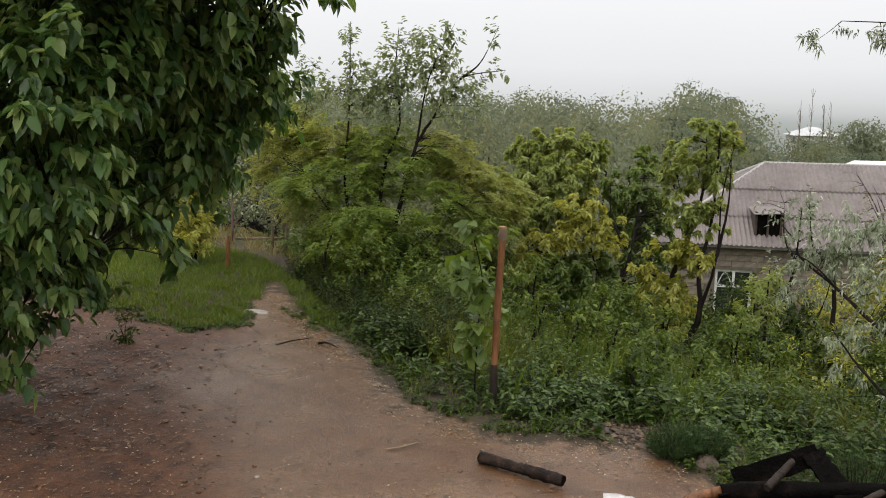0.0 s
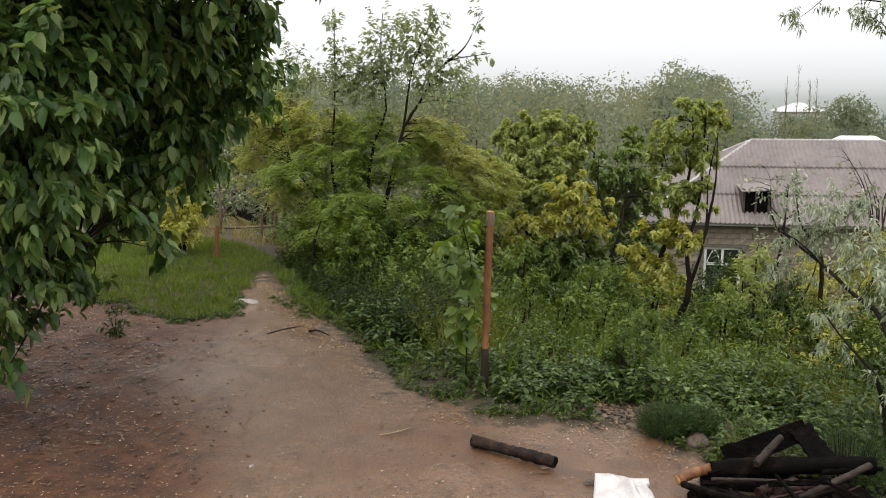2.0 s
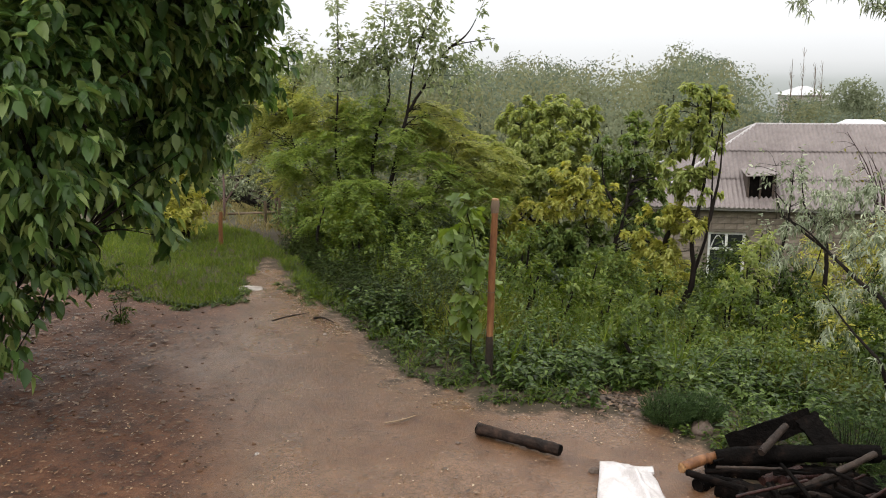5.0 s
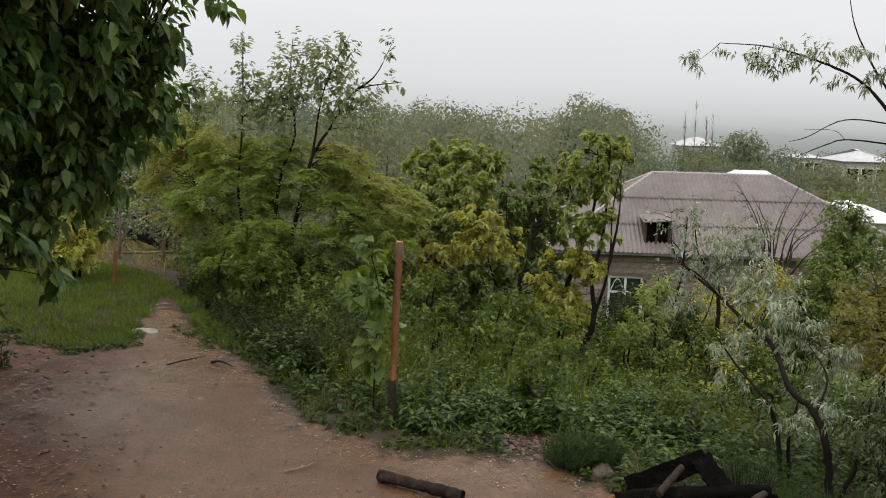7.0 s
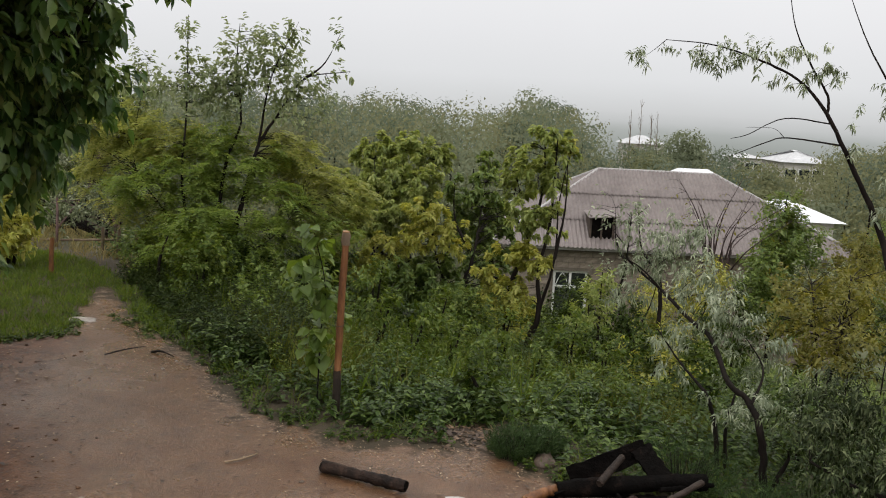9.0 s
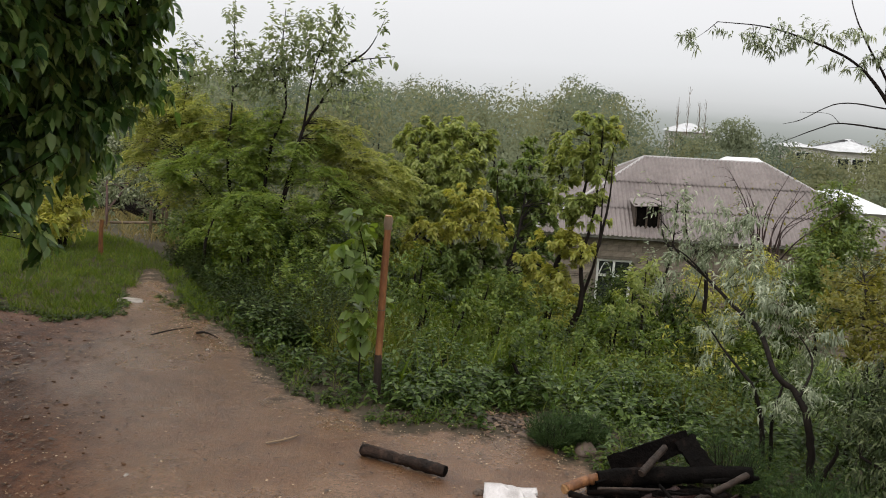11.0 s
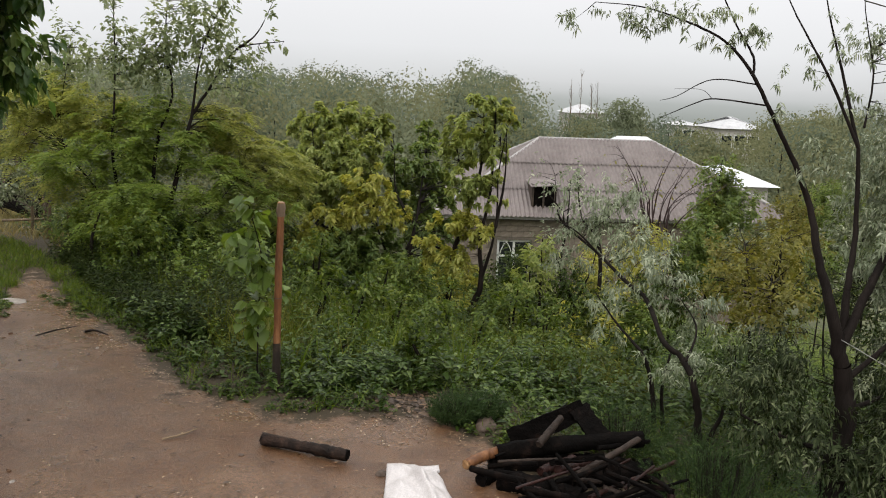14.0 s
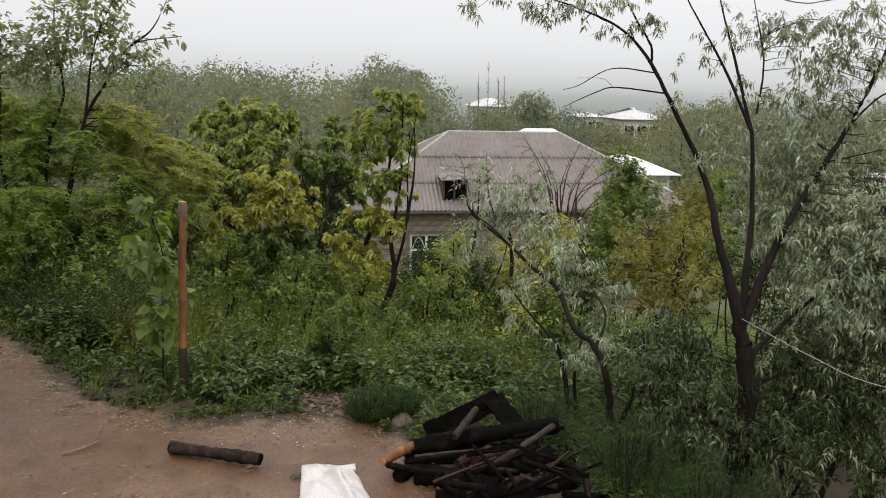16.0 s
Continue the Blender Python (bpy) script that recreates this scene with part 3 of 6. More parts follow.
for p, q in ((A, B), (A, (cx - half, HY0 - 0.5, EAVE + 0.04)), (A, (cx - half, HY0 - 0.5 + 2 * RUN, EAVE + 0.04)),
             (B, (cx + half, HY0 - 0.5, EAVE + 0.04)), (B, (cx + half, HY0 - 0.5 + 2 * RUN, EAVE + 0.04))):
    v, q4 = tubes([smooth_line([(*p, 0.058), (*q, 0.058)], 8)], 8)
    me = mesh_np("ridge_cap", v, q4, [RIDGEMAT], True)
    me.transform(hm)
    child("ridge_cap", me, house, "pale ridge capping")
# eave boards
hpart("eave_board", box_bm(cx - half + 0.02, HY0 - 0.42, EAVE - 0.16, cx + half - 0.02, HY0 - 0.38, EAVE - 0.02), RIDGEMAT)
hpart("soffit", box_bm(cx - half + 0.1, HY0 - 0.36, EAVE - 0.12, cx + half - 0.1, HY0 + 0.1, EAVE - 0.08), DARKWOOD)
# walls with an opening
WX0, WX1, WZ0, WZ1 = 3.62, 4.82, -4.55, -2.95
for nm, b in (("wall", (HX0, HY0, -6.9, WX0, HY0 + 0.4, EAVE - 0.05)), ("wall", (WX1, HY0, -6.9, HX1, HY0 + 0.4, EAVE - 0.05)),
              ("wall", (WX0, HY0, -6.9, WX1, HY0 + 0.4, WZ0)), ("wall", (WX0, HY0, WZ1, WX1, HY0 + 0.4, EAVE - 0.05)),
              ("wall", (HX0, HY0 + 0.4, -6.9, HX0 + 0.4, HY1, EAVE - 0.05)), ("wall", (HX1 - 0.4, HY0 + 0.4, -6.9, HX1, HY1, EAVE - 0.05)),
              ("wall", (HX0 + 0.4, HY1 - 0.4, -6.9, HX1 - 0.4, HY1, EAVE - 0.05))):
    hpart(nm, box_bm(*b), MORTAR)
hpart("attic_floor", box_bm(HX0 + 0.4, HY0 + 0.4, EAVE - 0.1, HX1 - 0.4, HY1 - 0.4, EAVE - 0.05), DARKWOOD)
win = thing("window", "", "", (0, 0, 0))
win.parent = house
fr = bmesh.new()
for b in ((WX0, HY0 + 0.1, WZ0, WX0 + 0.09, HY0 + 0.2, WZ1), (WX1 - 0.09, HY0 + 0.1, WZ0, WX1, HY0 + 0.2, WZ1), (WX0 + 0.09, HY0 + 0.1, WZ1 - 0.09, WX1 - 0.09, HY0 + 0.2, WZ1),
          (WX0 + 0.09, HY0 + 0.1, WZ0, WX1 - 0.09, HY0 + 0.2, WZ0 + 0.09), (WX0 + 0.56, HY0 + 0.11, WZ0 + 0.09, WX0 + 0.64, HY0 + 0.19, WZ1 - 0.09),
          (WX0 + 0.09, HY0 + 0.105, WZ1 - 0.62, WX0 + 0.56, HY0 + 0.195, WZ1 - 0.54), (WX0 + 0.64, HY0 + 0.105, WZ1 - 0.62, WX1 - 0.09, HY0 + 0.195, WZ1 - 0.54)):
    box_bm(*b, bm=fr)
hpart("frame", fr, WHITEPAINT, win, "white painted frame")
for x0, x1 in ((WX0 + 0.09, WX0 + 0.56), (WX0 + 0.64, WX1 - 0.09)):
    for z0, z1 in ((WZ0 + 0.09, WZ1 - 0.62), (WZ1 - 0.54, WZ1 - 0.09)):
        hpart("pane", box_bm(x0, HY0 + 0.14, z0, x1, HY0 + 0.155, z1), GLASS, win)
hpart("sill", box_bm(WX0 - 0.06, HY0 - 0.06, WZ0 - 0.06, WX1 + 0.06, HY0 + 0.12, WZ0), WHITEPAINT, win)
ar = [(WX0 + 0.11 + 0.01 * i, HY0 + 0.09, WZ1 - 0.52 + 0.4 * math.sin(math.pi * i / 43), 0.018) for i in range(0, 44, 3)]
v, q4 = tubes([np.array(ar)], 6)
me = mesh_np("arch", v, q4, [WHITEPAINT], True)
me.transform(hm)
child("arch", me, win, "white arched glazing bar")
# small dormer
dor = thing("dormer", "", "", (0, 0, 0))
dor.parent = house
hpart("cheek", box_bm(4.72, 28.28, -1.9, 4.79, 29.6, -1.0), DARKWOOD, dor)
hpart("cheek", box_bm(5.5, 28.28, -1.9, 5.57, 29.6, -1.0), DARKWOOD, dor)
# Flat black panel stands in for the dark inside of the open hatch.
hpart("opening", box_bm(4.79, 28.34, -1.9, 5.5, 28.38, -1.02), CHAR_AND_HATCH, dor, "near-black panel painted as the shade inside an open hatch")
hpart("post", box_bm(5.1, 28.28, -1.85, 5.16, 28.33, -1.02), DARKWOOD, dor)
bm = box_bm(4.66, 28.15, -1.0, 5.68, 29.5, -0.96, bevel=0.01)
bmesh.ops.rotate(bm, cent=(5.2, 28.8, -1.0), matrix=Matrix.Rotation(radians(4), 3, "X") @ Matrix.Rotation(radians(-4), 3, "Y"), verts=bm.verts)
hpart("hood", bm, ROOFMAT, dor, "bent grey tin hood")


def simple_house(label, x, y, z, w, d, h, rise, roof, hip=0.5, n_win=2, rot=0.0):
    """A far house: walls, a hipped roof with eaves, windows on the near side."""
    th = thing("house", label, "house", (x, y, z))
    th.rotation_euler = (0, 0, radians(rot))
    part("wall", box_bm(-w / 2, -d / 2, -1.5, w / 2, d / 2, h), PLASTER, th)
    bm = bmesh.new()
    e, r = 0.4, d / 2 * hip + 0.05
    vs = [bm.verts.new(p) for p in ((-w / 2 - e, -d / 2 - e, h), (w / 2 + e, -d / 2 - e, h), (w / 2 + e, d / 2 + e, h), (-w / 2 - e, d / 2 + e, h),
                                    (-w / 2 - e + r, 0, h + rise), (w / 2 + e - r, 0, h + rise))]
    for f in ((0, 1, 5, 4), (1, 2, 5), (2, 3, 4, 5), (3, 0, 4), (3, 2, 1, 0)):
        bm.faces.new([vs[i] for i in f])
    part("roof", bm, roof, th)
    for i in range(n_win):
        wx = -w / 2 + w * (i + 0.5) / n_win
        wi = part("window", box_bm(wx - 0.6, -d / 2 - 0.05, h - 2.0, wx + 0.6, -d / 2 - 0.002, h - 0.6, bevel=0.01), WHITEPAINT, th)
        part("pane", box_bm(wx - 0.5, -d / 2 - 0.07, h - 1.9, wx + 0.5, -d / 2 - 0.052, h - 0.7), GLASS, wi)
    return th


# lean-to at the far end of the house
annex = thing("lean_to", "pale plastered lean-to with a grey sheet roof beside the house", "building", (14.5, 33.5, -6.4))
part("wall", box_bm(-0.95, -1.4, -0.5, 0.85, 1.5, 3.0), PLASTER, annex)
bm = box_bm(-1.0, -1.7, -0.03, 1.25, 1.7, 0.03, bevel=0.01)
bmesh.ops.transform(bm, matrix=Matrix.Translation((0.05, 0, 3.45)) @ Matrix.Rotation(radians(24), 4, "Y"), verts=bm.verts)
part("roof", bm, ROOFMAT, annex, "sloping grey sheet roof")
bm = box_bm(1.2, -1.74, -0.05, 1.3, 1.74, 0.06)
bmesh.ops.transform(bm, matrix=Matrix.Translation((0.05, 0, 3.45)) @ Matrix.Rotation(radians(24), 4, "Y"), verts=bm.verts)
part("verge", bm, WHITEPAINT, annex, "white edge board")

simple_house("house with a bright white tin roof behind the stone house", 11.9, 42, -4.72, 4.0, 4, 3.6, 1.15, TINMAT, 0.8)
simple_house("low house with a bright white tin roof among trees", 14.9, 38, -5.7, 3.4, 3.4, 4.0, 0.75, TINMAT, 1.0)
simple_house("distant house with a white roof in the mist", 25.8, 118, -4.0, 5.0, 6, 3.2, 1.1, FARROOF, 0.8)
simple_house("distant pale house with a wide white roof", 34.0, 85, -4.0, 4.0, 6, 3.0, 1.1, FARROOF, 0.9, 3)
simple_house("distant low house with a white roof", 41, 120, -4.7, 3.6, 5, 2.6, 0.6, FARROOF, 0.9, 3)

simple_house("grey shed with a flat pale roof", 30.5, 41, -5.0, 5.0, 5, 2.4, 0.5, RIDGEMAT, 0.9, 2)


# ---- far woods: nobody could count them ----
def far_crown(x, y, g, h, r, n):
    """Leaves over a crown of many rounded boughs, and the trunk's line."""
    lob = [(x, y, g + 0.42 * h, 0.85 * r, 0.36 * h)]
    for _ in range(13):
        a, f = rng.uniform(0, 2 * math.pi), rng.uniform(0.3, 0.96)
        rr = r * (0.95 - 0.62 * f) * rng.uniform(0.6, 1.15) + 0.18
        out = r * 0.75 * math.sqrt(max(0.05, 1.05 - f * f))
        lob.append((x + out * math.cos(a), y + out * math.sin(a), g + h * f - 0.5 * rr, rr, rr * rng.uniform(0.8, 1.3)))
    per = n // len(lob)
    P, D, N, L = [], [], [], []
    for lx, ly, lz, lr, lh in lob:
        d = rand_dirs(per)
        P.append(np.array([lx, ly, lz]) + d * rng.uniform(0.72, 1.1, per)[:, None] * np.array([lr, lr, lh]))
        fringe = (rng.random(per) < 0.28)[:, None]
        D.append(unit(np.where(fringe, d + np.array([0, 0, 0.4]), np.cross(d, rand_dirs(per)) + np.array([0, 0, -0.25])) + 0.2 * rand_dirs(per)))
        N.append(unit(d + np.array([0, 0, 0.5]) + 0.22 * rand_dirs(per)))
        L.append(np.where(fringe[:, 0], 0.45, 1.0) * rng.uniform(0.14, 0.3, per) * (0.75 + y / 160))
    P, D, N, L = (np.concatenate(q) for q in (P, D, N, L))
    v, q = leaf_arrays(P, D, N, L, 0.62 * L, 0.12, 0.08, False)
    tv, tq = tubes([np.array([(x, y, g - 0.2, 0.14), (x + 0.1, y, g + 0.3 * h, 0.09), (x + 0.1, y, g + 0.7 * h, 0.03)])], 5)
    return v, q, tv, tq


def woods():
    V, Q, TV, TQ, nb, tb, tone = [], [], [], [], 0, 0, []
    keep_off = ((11.9, 42, 5.5), (14.4, 38, 5), (25.8, 118, 4), (33.6, 85, 3.6), (40, 120, 4), (30.5, 41, 4.5), (8, 33, 9.5))
    for i in range(275):
        k = rng.uniform(-0.72, 0.16) if i < 165 else rng.uniform(0.14, 0.8)
        y = 39 + 62 * rng.random() ** 1.3 if i < 165 else 44 + 80 * rng.random() ** 0.9
        x = k * y
        if any(math.hypot(x - hx, y - hy) < hr for hx, hy, hr in keep_off):
            continue
        if k < 0.15:
            rise = 0.014 + 0.006 * rng.normal() + (0.008 if 0.06 < k < 0.14 and y > 60 else 0.0) - 0.00035 * max(0, 62 - y)
        elif k < 0.3:
            rise = -0.024 - 0.008 * rng.random() - (0.008 if y < 90 else 0.0)
        elif k < 0.44:
            rise = -0.039 - 0.01 * rng.random() if y < 90 else -0.024 - 0.01 * rng.random()
        else:
            rise = -0.012 - 0.02 * rng.random()
        g = drop(x, y)
        h = max(2.2 + rise * y - g, 2.0 + rng.random())
        r = min(0.45 * h, 3.4) * rng.uniform(0.75, 1.15)
        v, q, tv, tq = far_crown(x, y, g, h, r, int(1000 * min(1.5, r * h / 16) * min(1, 45 / y + 0.35)) + 180)
        V.append(v)
        Q.append(q + nb)
        nb += len(v)
        tone += [int(rng.integers(0, 3) if i < 165 else rng.integers(1, 3))] * len(q)
        TV.append(tv)
        TQ.append(tq + tb)
        tb += len(tv)
    ob = new("woods", mesh_np("woods", np.concatenate(V), np.concatenate(Q), [LF_HAZE_WOOD, LF_HAZE_WOOD_B, LF_HAZE_WOOD_C], midx=tone))
    tagged(ob, "distant green woods along the valley with mist-tinted leaves", "woods", kind="stuff")
    child("trunks", mesh_np("trunks", np.concatenate(TV), np.concatenate(TQ), [BARK], True), ob)


woods()
# single trees that stand out of the woods
for x, y, top, wide, mt in ((16.3, 60, 2.0, 2.5, 0), (13.6, 58, 1.2, 1.7, 0), (19.3, 70, 0.6, 1.8, 0), (29.5, 58, 1.7, 2.2, 2), (33, 60, 1.3, 2.3, 0), (24.0, 62, -0.4, 1.9, 2),
                            (21.0, 55, -0.6, 1.7, 0), (12.4, 52, 0.5, 2.0, 2), (7.0, 66, 3.4, 2.6, 1), (5.0, 68, 3.5, 2.4, 1), (26.5, 50, 0.9, 2.0, 0), (17.0, 47, -1.0, 1.6, 2), (20.3, 46, -1.2, 1.7, 0)):
    g = drop(x, y)
    th = thing("green_tree", "leafy green tree with haze-tinted leaves standing out of the misty woods", "tree", (x, y, g), "trees in the valley")
    v, q, tv, tq = far_crown(x, y, g, top - g, wide, 2600)
    child("crown", local(mesh_np("crown", v, q, [(LF_HAZE_WOOD, LF_HAZE_WOOD_B, LF_HAZE_WOOD_C)[mt]]), (x, y, g)), th)
    child("trunk", local(mesh_np("trunk", tv, tq, [BARK], True), (x, y, g)), th)


def mist_backdrop():
    """Glowing far strip: haze of misty hills painted as a height gradient into the sky."""
    m, n, l, p = mat_base("painted_mist_glow")
    c = n.new("ShaderNodeTexCoord")
    sp = n.new("ShaderNodeSeparateXYZ")
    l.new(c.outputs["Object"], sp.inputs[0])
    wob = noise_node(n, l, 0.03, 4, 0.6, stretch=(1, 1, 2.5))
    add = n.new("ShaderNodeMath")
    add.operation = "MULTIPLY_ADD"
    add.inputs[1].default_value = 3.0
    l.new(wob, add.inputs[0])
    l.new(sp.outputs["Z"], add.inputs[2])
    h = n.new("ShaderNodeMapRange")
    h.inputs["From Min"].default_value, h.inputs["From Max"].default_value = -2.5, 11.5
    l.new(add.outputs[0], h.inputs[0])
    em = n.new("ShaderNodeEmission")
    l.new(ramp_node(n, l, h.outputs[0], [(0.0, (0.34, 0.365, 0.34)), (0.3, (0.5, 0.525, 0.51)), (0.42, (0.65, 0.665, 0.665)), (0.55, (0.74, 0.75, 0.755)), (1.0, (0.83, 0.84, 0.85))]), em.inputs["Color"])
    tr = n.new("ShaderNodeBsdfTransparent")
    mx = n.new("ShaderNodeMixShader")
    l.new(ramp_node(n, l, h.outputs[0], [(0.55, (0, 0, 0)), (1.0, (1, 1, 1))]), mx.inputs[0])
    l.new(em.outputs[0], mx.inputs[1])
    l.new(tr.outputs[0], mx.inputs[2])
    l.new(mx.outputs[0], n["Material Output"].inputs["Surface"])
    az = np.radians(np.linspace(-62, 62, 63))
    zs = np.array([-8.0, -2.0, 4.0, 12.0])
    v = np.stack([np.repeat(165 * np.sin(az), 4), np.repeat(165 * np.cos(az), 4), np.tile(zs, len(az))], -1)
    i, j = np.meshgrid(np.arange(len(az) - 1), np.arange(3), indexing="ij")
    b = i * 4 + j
    tagged(new("backdrop", mesh_np("backdrop", v, np.stack([b, b + 4, b + 5, b + 1], -1).reshape(-1, 4), [m], True)), "glowing strip painted as pale misty hills at the foot of the sky", "backdrop", kind="structure")


mist_backdrop()
for x, top, w in ((23.4, 3.7, 0.1), (24.7, 5.1, 0.06), (26.2, 3.1, 0.1), (27.0, 3.3, 0.07)):
    z = drop(x, 114)
    ln = [smooth_line([(x, 114, z - 0.3, w), (x + 0.1, 114, (z + top) / 2, 0.7 * w), (x, 114, top, 0.02)], 5)]
    for k in range(14):
        f = rng.uniform(0.35, 0.95)
        b = z + (top - z) * f
        a = rng.uniform(0, 6.3)
        ln.append(np.array([(x, 114, b, 0.02), (x + 0.35 * math.cos(a), 114 + 0.35 * math.sin(a), b + 0.9, 0.008)]))
    v, q = tubes(ln, 5)
    th = thing("bare_poplar", "tall bare poplar standing above distant trees", "tree", (x, 114, z), "poplars in the mist")
    child("trunk", local(mesh_np("trunk", v, q, [BARK_PALE], True), (x, 114, z)), th)


# ---- trees and shrubs ----
BROAD = dict(spacing=0.18, per=25, twig=0.17, length=0.088, width=0.052, droop=0.75, spread=0.9, up=0.0, shell=0.45, twigs=0.35, bend=0.25)
FINE = dict(spacing=0.175, per=24, twig=0.16, length=0.075, width=0.03, droop=0.15, shell=0.4, twigs=0.4, fine=False)
FROND = dict(spacing=0.2, fronds=6, pairs=8, reach=0.24, length=0.055, width=0.024, droop=0.35, shell=0.3, twigs=0.35, bend=0.1, fine=False)
SPARSE = dict(spacing=0.15, per=13, twig=0.12, length=0.07, width=0.034, droop=0.2, shell=0.0, twigs=0.9)
WHORL = dict(spacing=0.15, per=32, twig=0.05, length=0.078, width=0.036, droop=0.2, spread=1.2, up=0.9, shell=0.2, twigs=0.5, bend=0.4)
WILLOW = dict(spacing=0.098, per=30, twig=0.085, length=0.043, width=0.012, droop=0.5, spread=1.25, up=-0.2, shell=0.2, twigs=0.12, bend=0.35, fine=False)
LOOSE = dict(WILLOW, spacing=0.12, per=28, length=0.048, width=0.0125)
WILLOW_TOP = dict(WILLOW, spacing=0.085, per=17, twig=0.04, length=0.04, width=0.0105, shell=0.0, twigs=0.2)

LEFT_LOBES = [
    (-3.08, 4.2, 2.15, 0.53, 0.74),
    (-3.55, 4.45, 1.3, 0.32, 0.42),
    (-3.14, 5.0, 2.6, 0.76, 0.44),
    (-2.57, 5.5, 2.62, 0.43, 0.37),
    (-2.42, 5.6, 2.3, 0.28, 0.3),
    (-2.8, 5.4, 2.17, 0.45, 0.53),
    (-3.25, 5.4, 1.75, 0.4, 0.45),
    (-3.48, 5.9, 1.42, 0.26, 0.26),
    (-2.95, 5.6, 1.95, 0.35, 0.3),
    (-3.62, 5.0, 1.42, 0.3, 0.27),
    (-3.98, 4.8, 0.98, 0.26, 0.42),
    (-2.88, 4.8, 3.29, 1.16, 0.62),
    (-4.2, 6.3, 2.0, 0.75, 0.75),
    (-4.1, 4.4, 1.57, 0.61, 1.43),
]
LEFT_LOBES += [
    (-3.66, 5.0, 1.08, 0.25, 0.30),
    (-3.46, 5.3, 1.18, 0.27, 0.21),
    (-3.26, 5.6, 1.28, 0.25, 0.19),
    (-3.7, 4.8, 0.74, 0.15, 0.18),
    (-3.56, 5.2, 0.88, 0.14, 0.13),
    (-3.26, 5.9, 1.08, 0.16, 0.11),
    (-2.3, 5.6, 2.5, 0.13, 0.30),
    (-2.19, 5.5, 2.71, 0.11, 0.15),
    (-2.98, 5.9, 1.52, 0.18, 0.20),
]
# Upper boughs mostly out of view, added to shade the lower crown.
LEFT_SHADE_CANOPY = [
    (-3.6, 5.1, 4.1, 1.1, 0.5),
    (-4.7, 4.7, 3.4, 0.9, 0.8),
    (-4.9, 5.2, 2.3, 0.8, 1.1),
]
LEFT_STEMS = [
    [(-5.26, 5.6, 0.05), (-5.0, 5.7, 1.16), (-4.32, 5.6, 2.04), (-3.53, 5.4, 2.59)],
    [(-5.0, 5.7, 1.16), (-3.87, 5.6, 1.84), (-2.96, 5.5, 2.36), (-2.45, 5.5, 2.55)],
    [(-4.32, 5.6, 2.04), (-3.81, 5.0, 2.78), (-3.19, 4.8, 3.24)],
    [(-5.0, 5.7, 1.16), (-3.77, 5.0, 1.23), (-3.39, 5.0, 1.2)],
]
MID_PALE = [
    (-4.56, 11.5, 1.8, 0.47, 0.35),
    (-5.05, 12.0, 1.32, 0.36, 0.41),
    (-3.86, 11.2, 1.74, 0.53, 0.36),
    (-1.53, 12.0, 0.94, 0.41, 0.41),
    (-1.94, 11.5, 1.22, 0.47, 0.35),
    (-2.33, 11.5, 1.61, 0.47, 0.30),
    (-1.61, 12.0, 0.36, 0.32, 0.32),
    (-4.27, 11.3, 0.82, 0.38, 0.23),
]
MID_LOBES = [
    (-3.33, 11.0, 1.29, 0.59, 0.45),
    (-3.91, 10.8, 1.15, 0.51, 0.29),
    (-2.7, 11.0, 1.49, 0.52, 0.41),
    (-3.04, 10.5, 0.75, 0.64, 0.30),
    (-3.52, 10.5, 0.44, 0.43, 0.26),
    (-2.49, 10.4, 0.48, 0.46, 0.30),
    (-2.2, 10.8, 0.95, 0.44, 0.35),
    (-1.81, 11.2, 0.63, 0.45, 0.32),
    (-3.06, 11.2, 1.79, 0.45, 0.24),
    (-3.0, 10.3, 0.13, 0.38, 0.26),
]
MID_TOP = [
    (-3.45, 11.0, 2.78, 0.11, 0.58),
    (-2.87, 11.0, 2.71, 0.31, 0.42),
    (-2.38, 11.0, 2.77, 0.38, 0.46),
    (-2.08, 11.0, 3.12, 0.19, 0.23),
    (-1.47, 11.0, 3.12, 0.11, 0.26),
    (-1.56, 11.0, 2.68, 0.23, 0.08),
    (-4.2, 11.5, 2.5, 0.21, 0.46),
    (-3.19, 11.0, 2.45, 0.43, 0.27),
    (-1.96, 11.0, 2.41, 0.34, 0.19),
    (-3.74, 11.0, 2.49, 0.16, 0.24),
]
MID_STEMS = [
    [(-3.02, 10.5, -0.48), (-2.99, 10.6, 0.27), (-2.92, 10.8, 1.38), (-2.77, 11.0, 1.97), (-2.83, 11.0, 2.63), (-2.79, 11.0, 3.21)],
    [(-3.06, 10.5, -0.48), (-3.26, 10.6, 0.42), (-3.47, 10.8, 1.15), (-3.47, 11.0, 2.19), (-3.45, 11.0, 3.29)],
    [(-2.98, 10.5, -0.4), (-2.69, 10.8, 0.94), (-2.54, 11.0, 1.67), (-2.27, 11.0, 2.12), (-1.96, 11.0, 2.56), (-1.37, 11.0, 2.68)],
    [(-1.96, 11.0, 2.56), (-1.7, 11.0, 2.77), (-1.47, 11.0, 3.22)],
    [(-2.99, 10.6, 0.27), (-2.33, 10.4, 0.48), (-1.96, 11.0, 0.93)],
    [(-3.07, 10.6, 0.19), (-3.79, 10.8, 0.91), (-4.17, 11.0, 1.5), (-4.11, 11.4, 2.73)],
    [(-2.54, 11.0, 1.67), (-2.38, 11.0, 2.56), (-2.04, 11.0, 3.27)],
]
